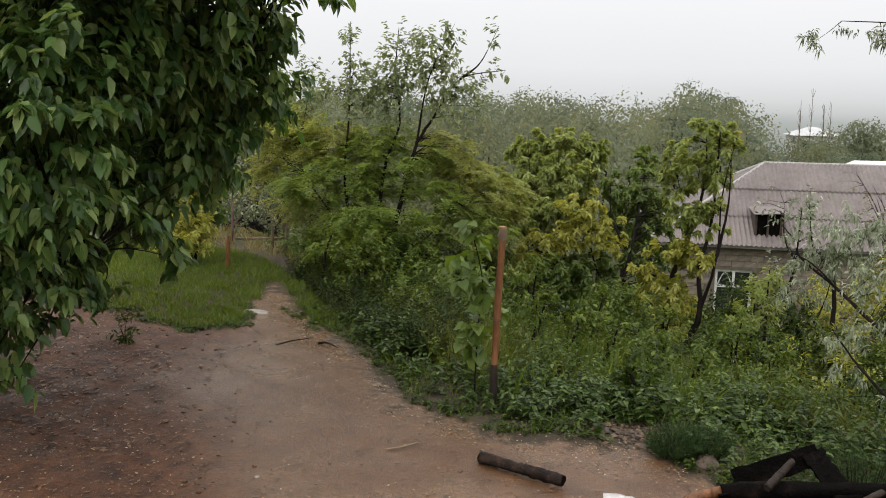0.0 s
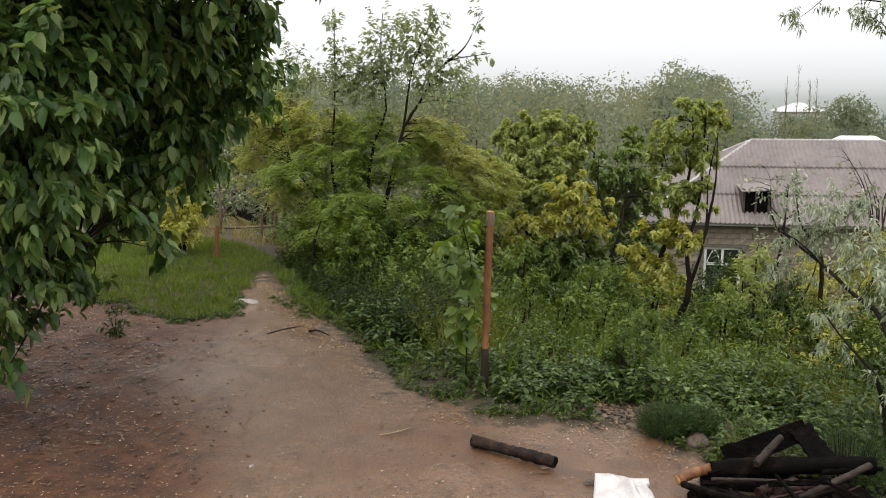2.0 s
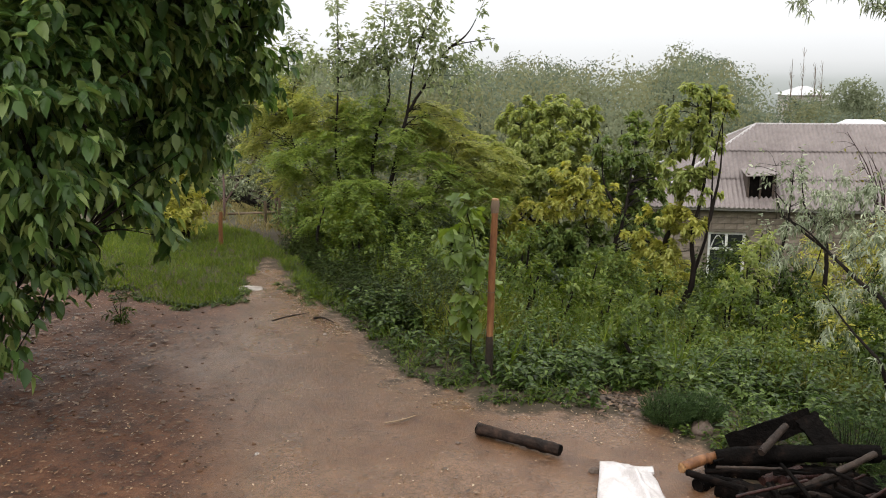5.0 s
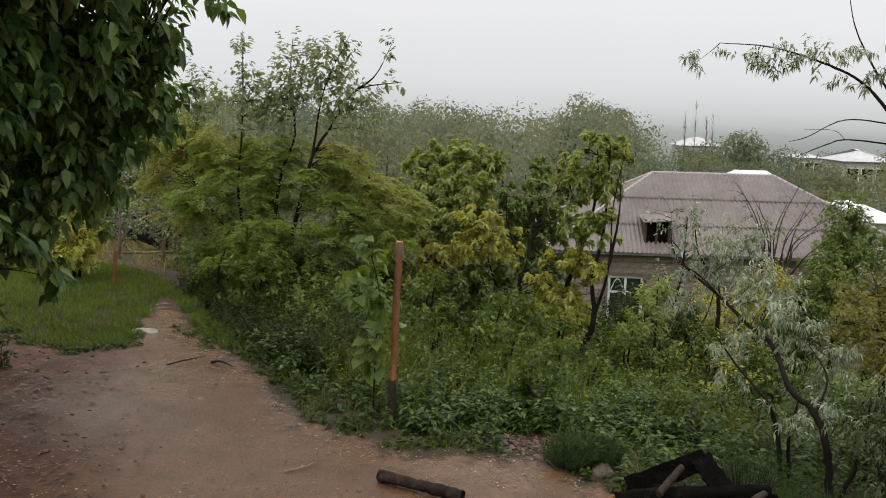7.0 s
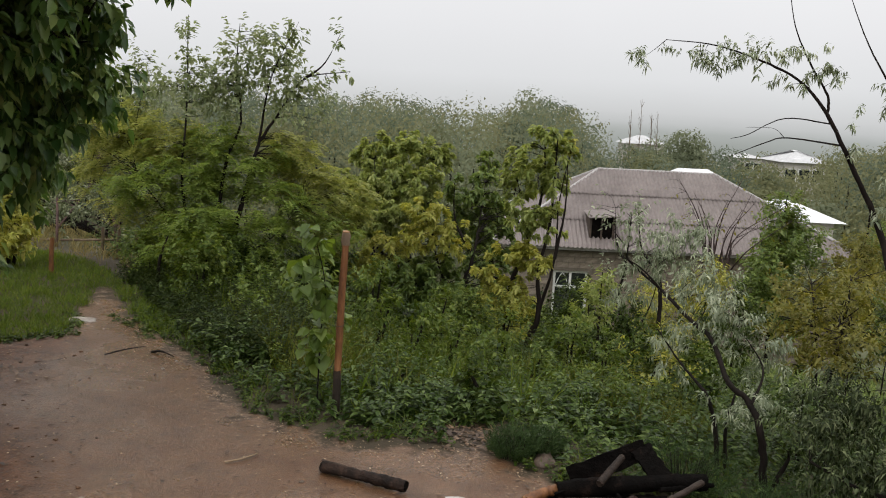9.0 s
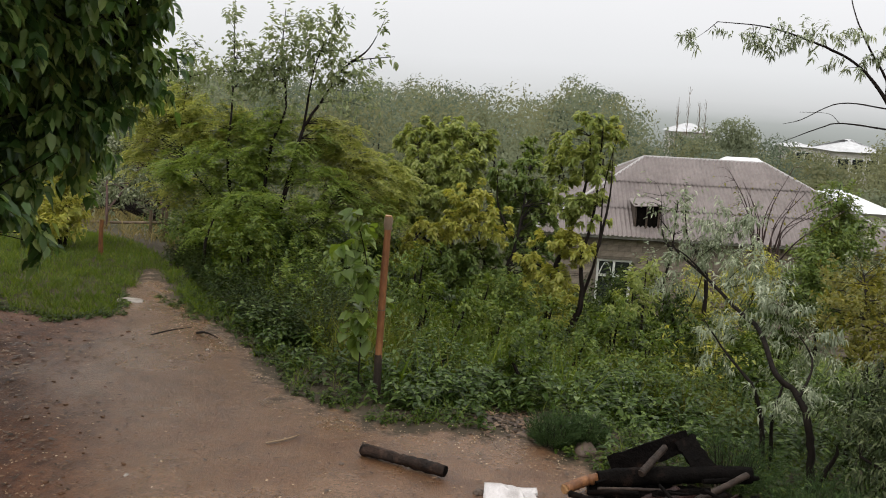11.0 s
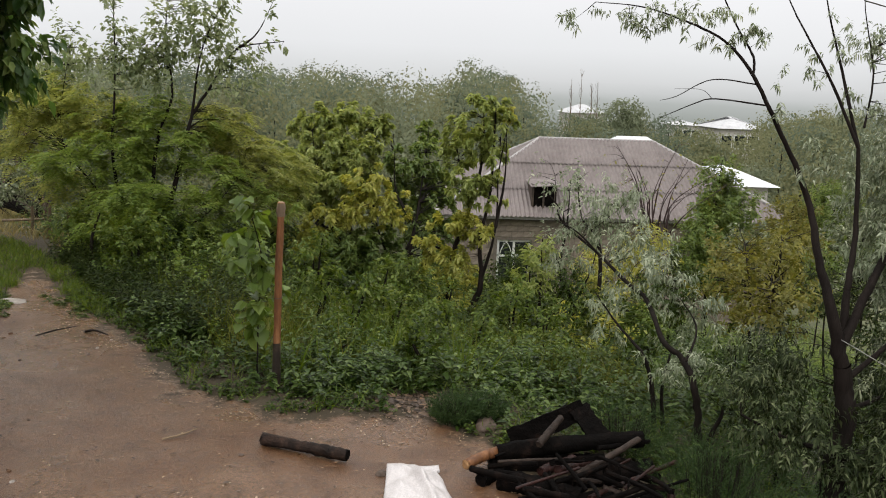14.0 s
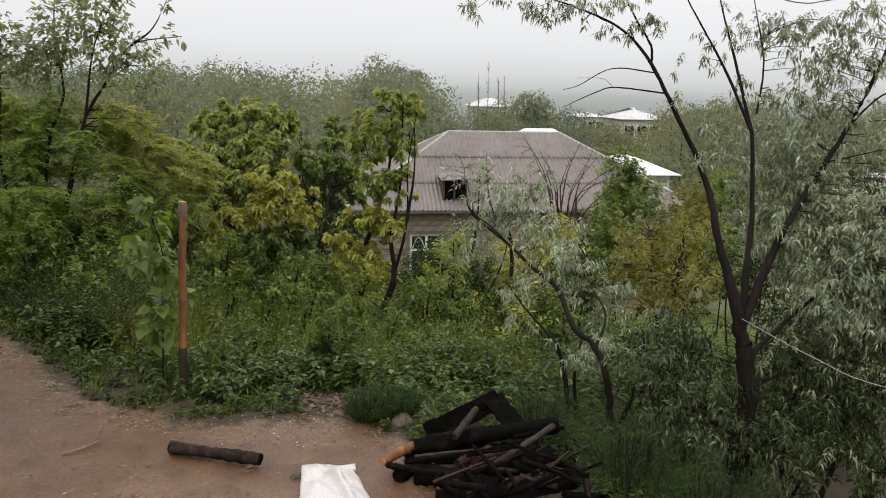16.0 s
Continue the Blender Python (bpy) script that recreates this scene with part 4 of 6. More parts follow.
YEL_LOBES = [
    (1.29, 12.0, 1.96, 0.32, 0.16),
    (1.56, 12.0, 1.7, 0.23, 0.21),
    (1.08, 12.0, 1.62, 0.31, 0.26),
    (1.42, 12.0, 1.31, 0.29, 0.26),
    (0.96, 12.2, 1.25, 0.25, 0.23),
    (1.08, 12.0, 0.89, 0.31, 0.26),
    (1.37, 12.0, 0.68, 0.26, 0.26),
    (0.88, 12.1, 0.26, 0.28, 0.23),
    (1.22, 12.0, 0.2, 0.31, 0.26),
    (0.62, 12.2, -0.14, 0.28, 0.23),
    (0.56, 12.2, -0.49, 0.23, 0.23),
    (0.97, 12.0, -0.27, 0.28, 0.23),
    (1.69, 12.0, 1.81, 0.10, 0.12),
    (1.24, 12.2, -0.62, 0.21, 0.20),
]
YEL_STEMS = [
    [(1.12, 12.0, -1.37), (1.35, 12.0, -0.61), (1.31, 12.0, 0.0), (1.44, 12.0, 0.8), (1.46, 12.0, 1.96)],
    [(1.35, 12.0, -0.61), (1.52, 11.9, 0.23), (1.53, 11.9, 1.05), (1.66, 11.9, 1.85)],
    [(0.9, 12.4, -1.24), (0.96, 12.3, -0.27), (1.16, 12.2, 0.45), (1.31, 12.1, 1.22), (1.28, 12.0, 2.04)],
    [(0.96, 12.3, -0.27), (0.65, 12.2, -0.14), (0.51, 12.2, -0.39)],
    [(1.16, 12.2, 0.45), (0.96, 12.2, 1.25)],
    [(1.52, 11.9, 0.23), (1.62, 11.9, 0.97), (1.61, 11.9, 1.7)],
]
DARK_YELLOW = [
    (-0.34, 12.5, 0.73, 0.34, 0.24),
    (0.04, 12.5, 0.34, 0.30, 0.28),
    (-0.45, 12.4, 0.37, 0.32, 0.23),
    (-0.91, 12.4, 0.17, 0.38, 0.22),
    (-1.19, 12.3, -0.08, 0.29, 0.22),
]
DARK_LOBES = [
    (-0.31, 12.4, -0.2, 0.46, 0.32),
    (0.11, 12.4, -0.43, 0.29, 0.38),
    (-0.77, 12.3, -0.28, 0.35, 0.29),
    (-0.21, 12.2, -0.71, 0.35, 0.26),
    (0.51, 13.5, 0.97, 0.26, 0.44),
    (0.61, 13.5, 0.43, 0.27, 0.44),
    (0.4, 13.2, -0.07, 0.27, 0.34),
    (0.07, 13.4, 0.88, 0.25, 0.36),
    (0.83, 14.0, 0.09, 0.32, 0.42),
    (0.91, 14.2, 0.53, 0.31, 0.36),
    (0.82, 13.6, -0.36, 0.31, 0.33),
    (0.51, 14.0, 1.33, 0.25, 0.33),
    (0.31, 13.8, 0.38, 0.32, 0.41),
]
HERBS = [
    (-0.64, 8.2, 0.28, 0.25, 0.20),
    (-0.3, 7.8, 0.13, 0.24, 0.18),
    (0.07, 8.2, -0.07, 0.25, 0.19),
    (0.45, 8.0, -0.14, 0.24, 0.18),
    (0.86, 7.8, -0.17, 0.24, 0.17),
    (1.37, 9.0, -0.12, 0.24, 0.22),
    (1.2, 7.4, -0.13, 0.23, 0.15),
    (1.64, 8.4, -0.21, 0.23, 0.20),
    (-0.84, 9.5, 0.33, 0.22, 0.19),
    (1.47, 6.9, -0.2, 0.21, 0.14),
    (-0.09, 9.2, -0.0, 0.25, 0.19),
    (0.68, 9.6, -0.24, 0.23, 0.19),
]
YEL_HERBS = [
    (1.73, 10.0, -0.13, 0.24, 0.26),
    (1.96, 10.5, 0.11, 0.21, 0.25),
    (1.49, 9.5, -0.54, 0.19, 0.19),
    (2.2, 8.0, -0.56, 0.16, 0.19),
    (2.33, 9.0, -0.48, 0.17, 0.21),
]
DARK_STEMS = [
    [(0.09, 12.8, -1.3), (0.16, 12.8, -0.67), (0.39, 13.0, 0.05), (0.54, 13.5, 1.14)],
    [(0.16, 12.8, -0.67), (-0.15, 12.6, -0.06), (-0.34, 12.5, 0.88)],
    [(0.39, 13.0, 0.05), (0.08, 13.2, 0.55), (0.04, 13.4, 1.28)],
    [(0.16, 12.8, -0.8), (-0.65, 12.5, -0.23), (-0.95, 12.4, 0.21)],
]
GREEN_LOBES = [
    (-1.28, 14.0, 1.46, 0.43, 0.33),
    (-0.77, 14.0, 1.6, 0.43, 0.28),
    (-1.01, 13.6, 1.03, 0.55, 0.44),
    (-0.31, 14.0, 1.51, 0.33, 0.30),
    (-1.54, 13.4, 0.86, 0.41, 0.41),
    (-1.22, 13.0, 0.51, 0.44, 0.33),
    (-0.51, 13.4, 1.01, 0.41, 0.41),
    (-0.79, 13.0, 0.65, 0.40, 0.31),
]
GREEN_STEMS = [
    [(-0.44, 13.2, -1.48), (-0.56, 13.2, -0.46), (-0.78, 13.6, 0.67), (-0.82, 14.0, 1.74)],
    [(-0.56, 13.2, -0.46), (-1.12, 13.4, 0.5), (-1.33, 14.0, 1.6)],
    [(-0.71, 13.4, 0.14), (-0.34, 13.8, 0.93), (-0.27, 14.0, 1.69)],
    [(-0.56, 13.2, -0.46), (-1.38, 13.2, 0.34), (-1.58, 13.4, 1.09)],
]
OL_LOBES = [
    (3.23, 5.2, 1.86, 0.27, 0.21),
    (3.35, 5.2, 1.56, 0.36, 0.23),
    (3.5, 5.0, 1.33, 0.35, 0.35),
    (3.12, 5.0, 1.26, 0.24, 0.26),
    (3.64, 4.8, 1.07, 0.25, 0.37),
    (3.4, 4.8, 0.93, 0.33, 0.24),
    (3.02, 5.2, 1.64, 0.16, 0.22),
    (2.5, 5.0, 0.6, 0.28, 0.22),
    (2.22, 4.8, 0.52, 0.22, 0.17),
    (2.41, 4.6, 0.3, 0.32, 0.21),
    (2.08, 4.4, 0.15, 0.29, 0.14),
    (3.35, 5.0, 0.42, 0.4, 0.28),
    (3.6, 4.8, 0.25, 0.34, 0.38),
    (3.06, 4.6, 0.05, 0.34, 0.26),
    (4.07, 4.8, 0.99, 0.35, 0.87),
]
OL_TOP_B = [
    (1.95, 5.0, 2.52, 0.15, 0.08),
    (1.63, 5.0, 2.63, 0.14, 0.09),
    (1.28, 5.0, 2.64, 0.12, 0.08),
    (2.12, 5.0, 2.59, 0.11, 0.11),
    (2.68, 5.1, 2.52, 0.09, 0.19),
    (2.85, 5.1, 2.52, 0.08, 0.2),
    (2.83, 5.1, 2.18, 0.12, 0.16),
    (3.25, 5.1, 2.54, 0.18, 0.12),
    (3.42, 5.0, 2.5, 0.14, 0.16),
    (2.33, 5.0, 2.21, 0.07, 0.15),
    (2.58, 5.0, 1.87, 0.13, 0.15),
    (3.46, 5.1, 2.12, 0.21, 0.19),
    (3.65, 5.0, 1.88, 0.17, 0.21),
]
OL_TOP = [
    (1.09, 5.0, 2.62, 0.1, 0.09),
    (1.46, 5.0, 2.6, 0.13, 0.11),
    (1.8, 5.0, 2.65, 0.18, 0.08),
    (2.59, 5.2, 2.42, 0.08, 0.16),
    (3.08, 5.2, 2.55, 0.25, 0.11),
    (3.41, 5.2, 2.37, 0.23, 0.15),
    (3.51, 5.0, 2.67, 0.16, 0.19),
    (3.63, 5.0, 2.37, 0.13, 0.21),
    (3.2, 5.2, 2.12, 0.21, 0.17),
]
OL_STEMS = [
    [(2.83, 4.8, -0.3, 0.115), (2.85, 4.8, 0.28, 0.1), (2.8, 4.8, 0.62, 0.085)],
    [(2.8, 4.8, 0.62, 0.068), (2.7, 4.8, 0.93, 0.052), (2.63, 4.9, 1.25, 0.038), (2.56, 5.0, 1.62, 0.029), (2.35, 5.0, 2.0, 0.022), (2.15, 5.0, 2.32, 0.017), (1.99, 5.0, 2.49, 0.012), (1.79, 5.0, 2.59, 0.01), (1.48, 5.0, 2.68, 0.006), (1.19, 5.0, 2.7, 0.003)],
    [(2.15, 5.0, 2.32, 0.013), (2.14, 5.0, 2.43, 0.011), (2.03, 5.0, 2.59, 0.008), (1.91, 5.0, 2.81, 0.005), (1.84, 5.0, 3.1, 0.002)],
    [(2.26, 5.0, 2.15, 0.008), (1.94, 5.0, 2.18, 0.006), (1.78, 4.9, 2.15, 0.005), (1.58, 4.9, 2.06, 0.002)],
    [(2.19, 5.0, 2.27, 0.007), (1.91, 5.0, 2.29, 0.005), (1.71, 5.0, 2.19, 0.0035), (1.61, 5.0, 2.16, 0.002)],
    [(1.92, 5.0, 2.18, 0.003), (1.85, 5.0, 2.23, 0.002), (1.69, 5.0, 2.23, 0.0015)],
    [(2.78, 4.8, 0.65, 0.05), (2.83, 4.9, 1.06, 0.034), (2.89, 5.0, 1.41, 0.024), (2.84, 5.0, 1.92, 0.017)],
    [(2.84, 5.0, 1.92, 0.018), (2.62, 5.05, 2.35, 0.012), (2.38, 5.1, 2.74, 0.006), (2.2, 5.1, 3.1, 0.002)],
    [(2.84, 5.0, 1.92, 0.018), (2.73, 5.1, 2.38, 0.012), (2.59, 5.1, 2.78, 0.006), (2.5, 5.1, 3.2, 0.002)],
    [(2.86, 5.0, 2.04, 0.012), (2.93, 5.1, 2.36, 0.008), (2.82, 5.1, 2.79, 0.004), (2.84, 5.1, 3.1, 0.002)],
]
OL_STEMS_B = [
    [(2.79, 4.8, 0.76, 0.045), (3.02, 4.9, 1.24, 0.035), (3.29, 5.0, 1.62, 0.028), (3.5, 5.0, 1.98, 0.022), (3.67, 5.0, 2.37, 0.016), (3.77, 5.0, 2.75, 0.01)],
    [(3.5, 5.0, 1.98, 0.012), (3.62, 4.9, 2.16, 0.008), (3.77, 4.8, 2.24, 0.005)],
    [(2.81, 4.8, 0.5, 0.03), (3.17, 4.9, 0.76, 0.02), (3.53, 4.9, 1.05, 0.01)],
    [(2.86, 4.8, 0.05, 0.03), (2.41, 4.6, 0.23, 0.02), (2.16, 4.7, 0.34, 0.012)],
    [(2.83, 4.8, 0.32, 0.025), (3.29, 4.9, 0.41, 0.015), (3.6, 4.8, 0.28, 0.008)],
]
LEAN_LOBES = [
    (1.51, 6.5, 1.38, 0.2, 0.18),
    (1.91, 6.8, 1.34, 0.26, 0.22),
    (1.52, 6.8, 0.9, 0.19, 0.19),
    (2.0, 6.0, 0.87, 0.26, 0.21),
    (2.23, 5.8, 0.64, 0.24, 0.19),
    (1.74, 6.3, 0.58, 0.2, 0.23),
    (1.7, 6.6, 1.12, 0.28, 0.16),
    (1.98, 6.4, 1.06, 0.28, 0.18),
    (2.07, 5.6, 0.38, 0.25, 0.17),
]
LEAN_STEMS = [
    [(2.21, 5.4, -0.22, 0.042), (2.17, 5.4, 0.07, 0.04), (2.12, 5.4, 0.3, 0.036), (2.07, 5.5, 0.41, 0.032), (1.96, 5.6, 0.51, 0.029), (1.91, 5.9, 0.73, 0.025), (1.81, 6.1, 0.81, 0.022), (1.66, 6.4, 0.96, 0.017), (1.44, 6.6, 1.14, 0.012), (1.4, 6.6, 1.25, 0.009), (1.29, 6.6, 1.38, 0.005)],
    [(2.06, 5.4, 0.43, 0.016), (2.15, 5.5, 0.58, 0.012), (2.16, 5.6, 0.67, 0.008), (2.09, 5.7, 0.79, 0.004)],
    [(1.66, 6.4, 0.96, 0.012), (1.48, 6.4, 1.13, 0.008), (1.3, 6.4, 1.22, 0.004)],
    [(2.05, 5.9, -0.32, 0.03), (2.02, 5.9, -0.02, 0.028), (1.93, 5.9, 0.29, 0.02), (1.76, 6.1, 0.49, 0.012), (1.63, 6.3, 0.68, 0.006)],
    [(2.15, 6.0, -0.34, 0.024), (2.12, 6.0, 0.03, 0.02), (2.2, 6.1, 0.27, 0.012)],
]
THIN_STEMS = [
    [(3.09, 13.0, -2.1), (2.97, 13.0, -1.17), (2.71, 13.0, -0.65), (2.78, 13.0, 0.05), (2.8, 13.0, 0.77)],
    [(3.3, 13.0, -1.91), (3.37, 13.0, -1.02), (3.32, 13.0, -0.2), (3.01, 13.0, 0.26), (2.91, 13.0, 0.81)],
    [(2.97, 13.0, -1.17), (3.21, 13.0, -0.63), (3.33, 13.0, -0.03)],
    [(2.71, 13.0, -0.65), (2.53, 13.0, -0.13)],
    [(2.78, 13.0, 0.05), (2.6, 13.0, 0.38), (2.55, 13.0, 0.89)],
]
POP_LOBES = [
    (7.16, 18.0, 0.12, 0.46, 0.72),
    (6.84, 17.5, -0.82, 0.58, 0.77),
    (6.29, 17.0, -1.1, 0.37, 0.5),
    (7.53, 18.0, -0.26, 0.53, 0.6),
    (6.82, 17.0, -1.48, 0.63, 0.5),
]
POP_STEMS = [
    [(6.94, 17.5, -3.42), (6.88, 17.5, -1.46), (7.12, 18.0, -0.26), (7.16, 18.0, 0.82)],
    [(6.88, 17.5, -1.46), (7.48, 18.0, -0.52), (7.77, 18.0, 0.12)],
]
ORA_LOBES = [
    (4.76, 9.5, 0.35, 0.29, 0.26),
    (4.41, 10.0, -0.0, 0.32, 0.27),
    (4.42, 9.0, -0.12, 0.32, 0.24),
    (4.08, 9.5, -0.31, 0.24, 0.21),
    (4.49, 8.5, 0.16, 0.23, 0.23),
    (5.0, 11.0, -0.02, 0.54, 0.5),
    (4.36, 10.0, -0.26, 0.45, 0.45),
    (4.35, 9.0, -0.15, 0.38, 0.38),
    (4.99, 12.0, -0.04, 0.36, 0.36),
    (5.98, 12.0, 0.12, 0.37, 0.55),
]
ORA_STEMS = [
    [(4.86, 10.5, -1.51), (4.78, 10.6, -0.41), (4.82, 11.0, 0.22)],
    [(4.86, 10.5, -1.51), (5.01, 10.4, -0.37), (5.22, 10.8, 0.33)],
]
LT_LOBES = [
    (-6.6, 14.0, 0.99, 0.5, 0.63),
    (-6.35, 15.0, 0.48, 0.64, 0.61),
    (-5.58, 14.0, -0.05, 0.31, 0.41),
    (-7.48, 17.0, 1.22, 0.88, 0.57),
    (-6.29, 13.5, 0.45, 0.41, 0.41),
]
LT_STEMS = [
    [(-6.23, 13.0, -0.8), (-6.16, 13.0, 0.13), (-6.38, 13.5, 0.84), (-6.62, 14.0, 1.59)],
    [(-6.16, 13.0, 0.13), (-6.08, 14.0, 0.7), (-6.26, 15.0, 1.13)],
    [(-5.71, 14.0, -0.62), (-5.67, 14.0, -0.21), (-5.56, 14.0, 0.3)],
]
BACK_LOBES = [
    (-9.95, 18.0, -0.05, 1.26, 0.84),
    (-8.18, 18.0, 1.34, 1.07, 0.8),
    (-6.93, 17.0, 1.99, 0.62, 0.56),
    (-9.42, 16.0, 1.13, 1.01, 1.01),
    (-5.96, 16.0, 1.06, 0.58, 0.58),
    (-11.08, 17.0, -0.21, 1.38, 1.1),
]
YB_LOBES = [
    (-5.55, 10.6, 0.9, 0.24, 0.37),
    (-5.56, 10.4, 0.44, 0.29, 0.26),
    (-5.49, 10.8, 1.23, 0.21, 0.26),
    (-5.66, 10.2, 0.41, 0.24, 0.24),
]
SH1 = [
    (1.97, 13.0, -0.77, 0.46, 0.5),
    (1.77, 11.0, -0.9, 0.43, 0.35),
    (1.61, 12.0, -0.96, 0.34, 0.34),
]
SH2 = [
    (2.35, 8.5, -0.48, 0.28, 0.37),
    (2.42, 9.5, -0.49, 0.27, 0.34),
    (2.85, 10.0, -0.48, 0.29, 0.44),
]
SH3 = [
    (2.22, 14.0, -1.03, 0.44, 0.44),
    (1.76, 10.0, -0.6, 0.36, 0.32),
    (2.35, 9.0, -0.19, 0.26, 0.32),
]
FILL_GREEN = [
    (2.8, 13.0, -0.89, 0.42, 0.46),
    (3.88, 11.0, -0.41, 0.48, 0.48),
    (2.82, 9.5, -0.33, 0.38, 0.31),
    (0.45, 10.5, -0.58, 0.37, 0.29),
    (-0.04, 10.0, -0.45, 0.42, 0.22),
    (1.73, 9.0, -0.51, 0.39, 0.25),
    (1.22, 9.0, -0.51, 0.38, 0.23),
    (1.99, 7.5, -0.25, 0.3, 0.22),
    (2.48, 7.5, -0.12, 0.28, 0.25),
    (-0.42, 9.5, -0.11, 0.4, 0.24),
    (-0.98, 10.0, -0.1, 0.35, 0.28),
]
FILL_YELLOW = [
    (3.7, 14.0, -0.93, 0.55, 0.55),
    (4.39, 14.0, -0.63, 0.5, 0.56),
    (0.91, 12.0, -0.65, 0.38, 0.38),
    (2.22, 9.5, -0.6, 0.24, 0.27),
]
FILL_MID = [
    (-1.89, 9.5, 0.16, 0.37, 0.3),
    (-2.4, 9.6, 0.12, 0.34, 0.27),
    (-3.03, 9.8, -0.02, 0.28, 0.25),
    (-1.41, 9.0, 0.29, 0.28, 0.28),
]
FILL_FAR = [
    (9.81, 20.0, -0.83, 0.68, 0.68),
    (11.9, 22.0, -0.81, 0.94, 0.85),
    (10.48, 18.0, -0.9, 0.85, 0.78),
    (6.94, 14.0, -0.62, 0.59, 0.48),
    (6.61, 12.0, -0.48, 0.52, 0.52),
    (7.19, 16.0, -0.68, 0.54, 0.54),
    (14.78, 24.0, -1.07, 1.15, 0.96),
    (10.44, 16.0, -0.79, 0.78, 0.78),
]
FILL_DARK = [
    (5.39, 9.0, 0.1, 0.65, 0.51),
    (5.52, 8.0, -0.42, 0.61, 0.54),
    (8.77, 12.0, -0.08, 0.71, 0.61),
    (11.72, 17.0, 0.13, 1.26, 0.7),
    (3.74, 6.5, -0.36, 0.37, 0.32),
    (4.25, 6.0, -0.64, 0.48, 0.37),
    (3.12, 6.5, -0.34, 0.31, 0.23),
    (4.12, 5.2, -0.54, 0.29, 0.24),
    (3.42, 5.6, -0.55, 0.24, 0.24),
    (5.84, 7.0, -0.12, 0.51, 0.64),
]


SHADE = [
    (3.31, 4.8, -0.31, 0.23, 0.10),
    (3.65, 4.6, -0.27, 0.19, 0.10),
    (2.37, 5.3, -0.31, 0.20, 0.13),
    (3.19, 5.2, -0.48, 0.16, 0.11),
    (2.96, 6.0, 0.09, 0.28, 0.22),
    (3.56, 5.4, 0.02, 0.29, 0.24),
    (4.42, 6.0, 0.04, 0.32, 0.26),
    (3.68, 5.0, -0.24, 0.30, 0.19),
    (3.15, 5.4, -0.31, 0.22, 0.16),
    (2.7, 5.2, -0.2, 0.21, 0.16),
    (2.88, 6.5, 0.12, 0.22, 0.18),
    (4.2, 6.5, 0.28, 0.26, 0.20),
    (5.3, 7.0, 0.33, 0.28, 0.26),
    (2.51, 5.8, -0.05, 0.20, 0.16),
    (3.66, 6.0, 0.16, 0.22, 0.20),
]
OL_SPRAYS = [
    (2.66, 5.4, 0.39, 0.20, 0.11),
    (2.61, 5.8, 0.52, 0.18, 0.11),
    (2.64, 5.0, 0.25, 0.17, 0.10),
    (3.04, 4.9, 0.46, 0.15, 0.10),
    (3.22, 4.9, 0.65, 0.17, 0.10),
    (3.23, 4.6, 0.26, 0.17, 0.09),
    (2.74, 4.9, -0.11, 0.15, 0.08),
    (3.02, 4.7, -0.07, 0.16, 0.09),
    (2.37, 4.9, 0.18, 0.15, 0.09),
    (3.31, 4.4, 0.05, 0.15, 0.08),
    (3.47, 4.6, 0.48, 0.14, 0.11),
    (2.37, 5.4, 0.31, 0.13, 0.09),
]
MID_TOP_B = [
    (-4.04, 11.3, 2.39, 0.31, 0.31),
    (-3.3, 11.0, 2.31, 0.41, 0.28),
    (-2.68, 11.0, 2.17, 0.41, 0.26),
    (-2.19, 11.0, 2.3, 0.37, 0.30),
    (-4.6, 11.6, 2.56, 0.22, 0.43),
    (-3.69, 11.2, 2.01, 0.38, 0.23),
    (-1.82, 11.3, 2.15, 0.34, 0.19),
]


tree("broadleaf_tree", "large broadleaf tree with dense drooping dark green leaves", "tree", LEFT_STEMS, [(LEFT_LOBES, dict(BROAD, spacing=0.19), LF_BROAD), (LEFT_SHADE_CANOPY, dict(BROAD, spacing=0.32, length=0.12, width=0.08, fine=False), LF_BROAD)], BARK, 0.13, 0.02, 0.014)
tree("fruit_tree", "many-stemmed fruit tree with thin leafy shoots above its crown", "tree", MID_STEMS, [(MID_LOBES, FROND, LF_MID), (MID_PALE, dict(FROND, spacing=0.175), LF_PALE), (MID_TOP, SPARSE, LF_TOP), (MID_TOP_B, dict(SPARSE, spacing=0.19, per=9, twigs=0.25), LF_TOP)], BARK, 0.042, 0.004, 0.007)
tree("yellowing_tree", "slender tree with forked dark stems and yellowing leaves", "tree", YEL_STEMS, [(YEL_LOBES[:7], WHORL, LF_YGR), (YEL_LOBES[7:], WHORL, LF_YEL)], BARK, 0.06, 0.008, 0.01, "trees on the slope")
tree("yellowing_tree", "leafy tree with yellow-tipped foliage on the slope", "tree", DARK_STEMS, [(DARK_LOBES, WHORL, LF_GRN), (DARK_YELLOW, WHORL, LF_YEL)], BARK, 0.07, 0.005, 0.01, "trees on the slope")
tree("green_tree", "rounded green tree behind the weeds on the slope", "tree", GREEN_STEMS, [(GREEN_LOBES, WHORL, LF_YGR)], BARK, 0.07, 0.005, 0.01, "trees on the slope")
tree("silver_tree", "dark-stemmed oleaster with narrow silvery leaves", "tree", OL_STEMS + OL_STEMS_B, [(OL_LOBES[:7], WILLOW, LF_SIL), (OL_LOBES[7:10] + OL_LOBES[11:], dict(WILLOW, spacing=0.1), LF_OLIVE_SHADE), (OL_SPRAYS, dict(WILLOW, spacing=0.13, per=20, twigs=0.0), LF_SILD), (OL_TOP + OL_TOP_B, WILLOW_TOP, LF_SIL)], BARK, twig_r=0.005)
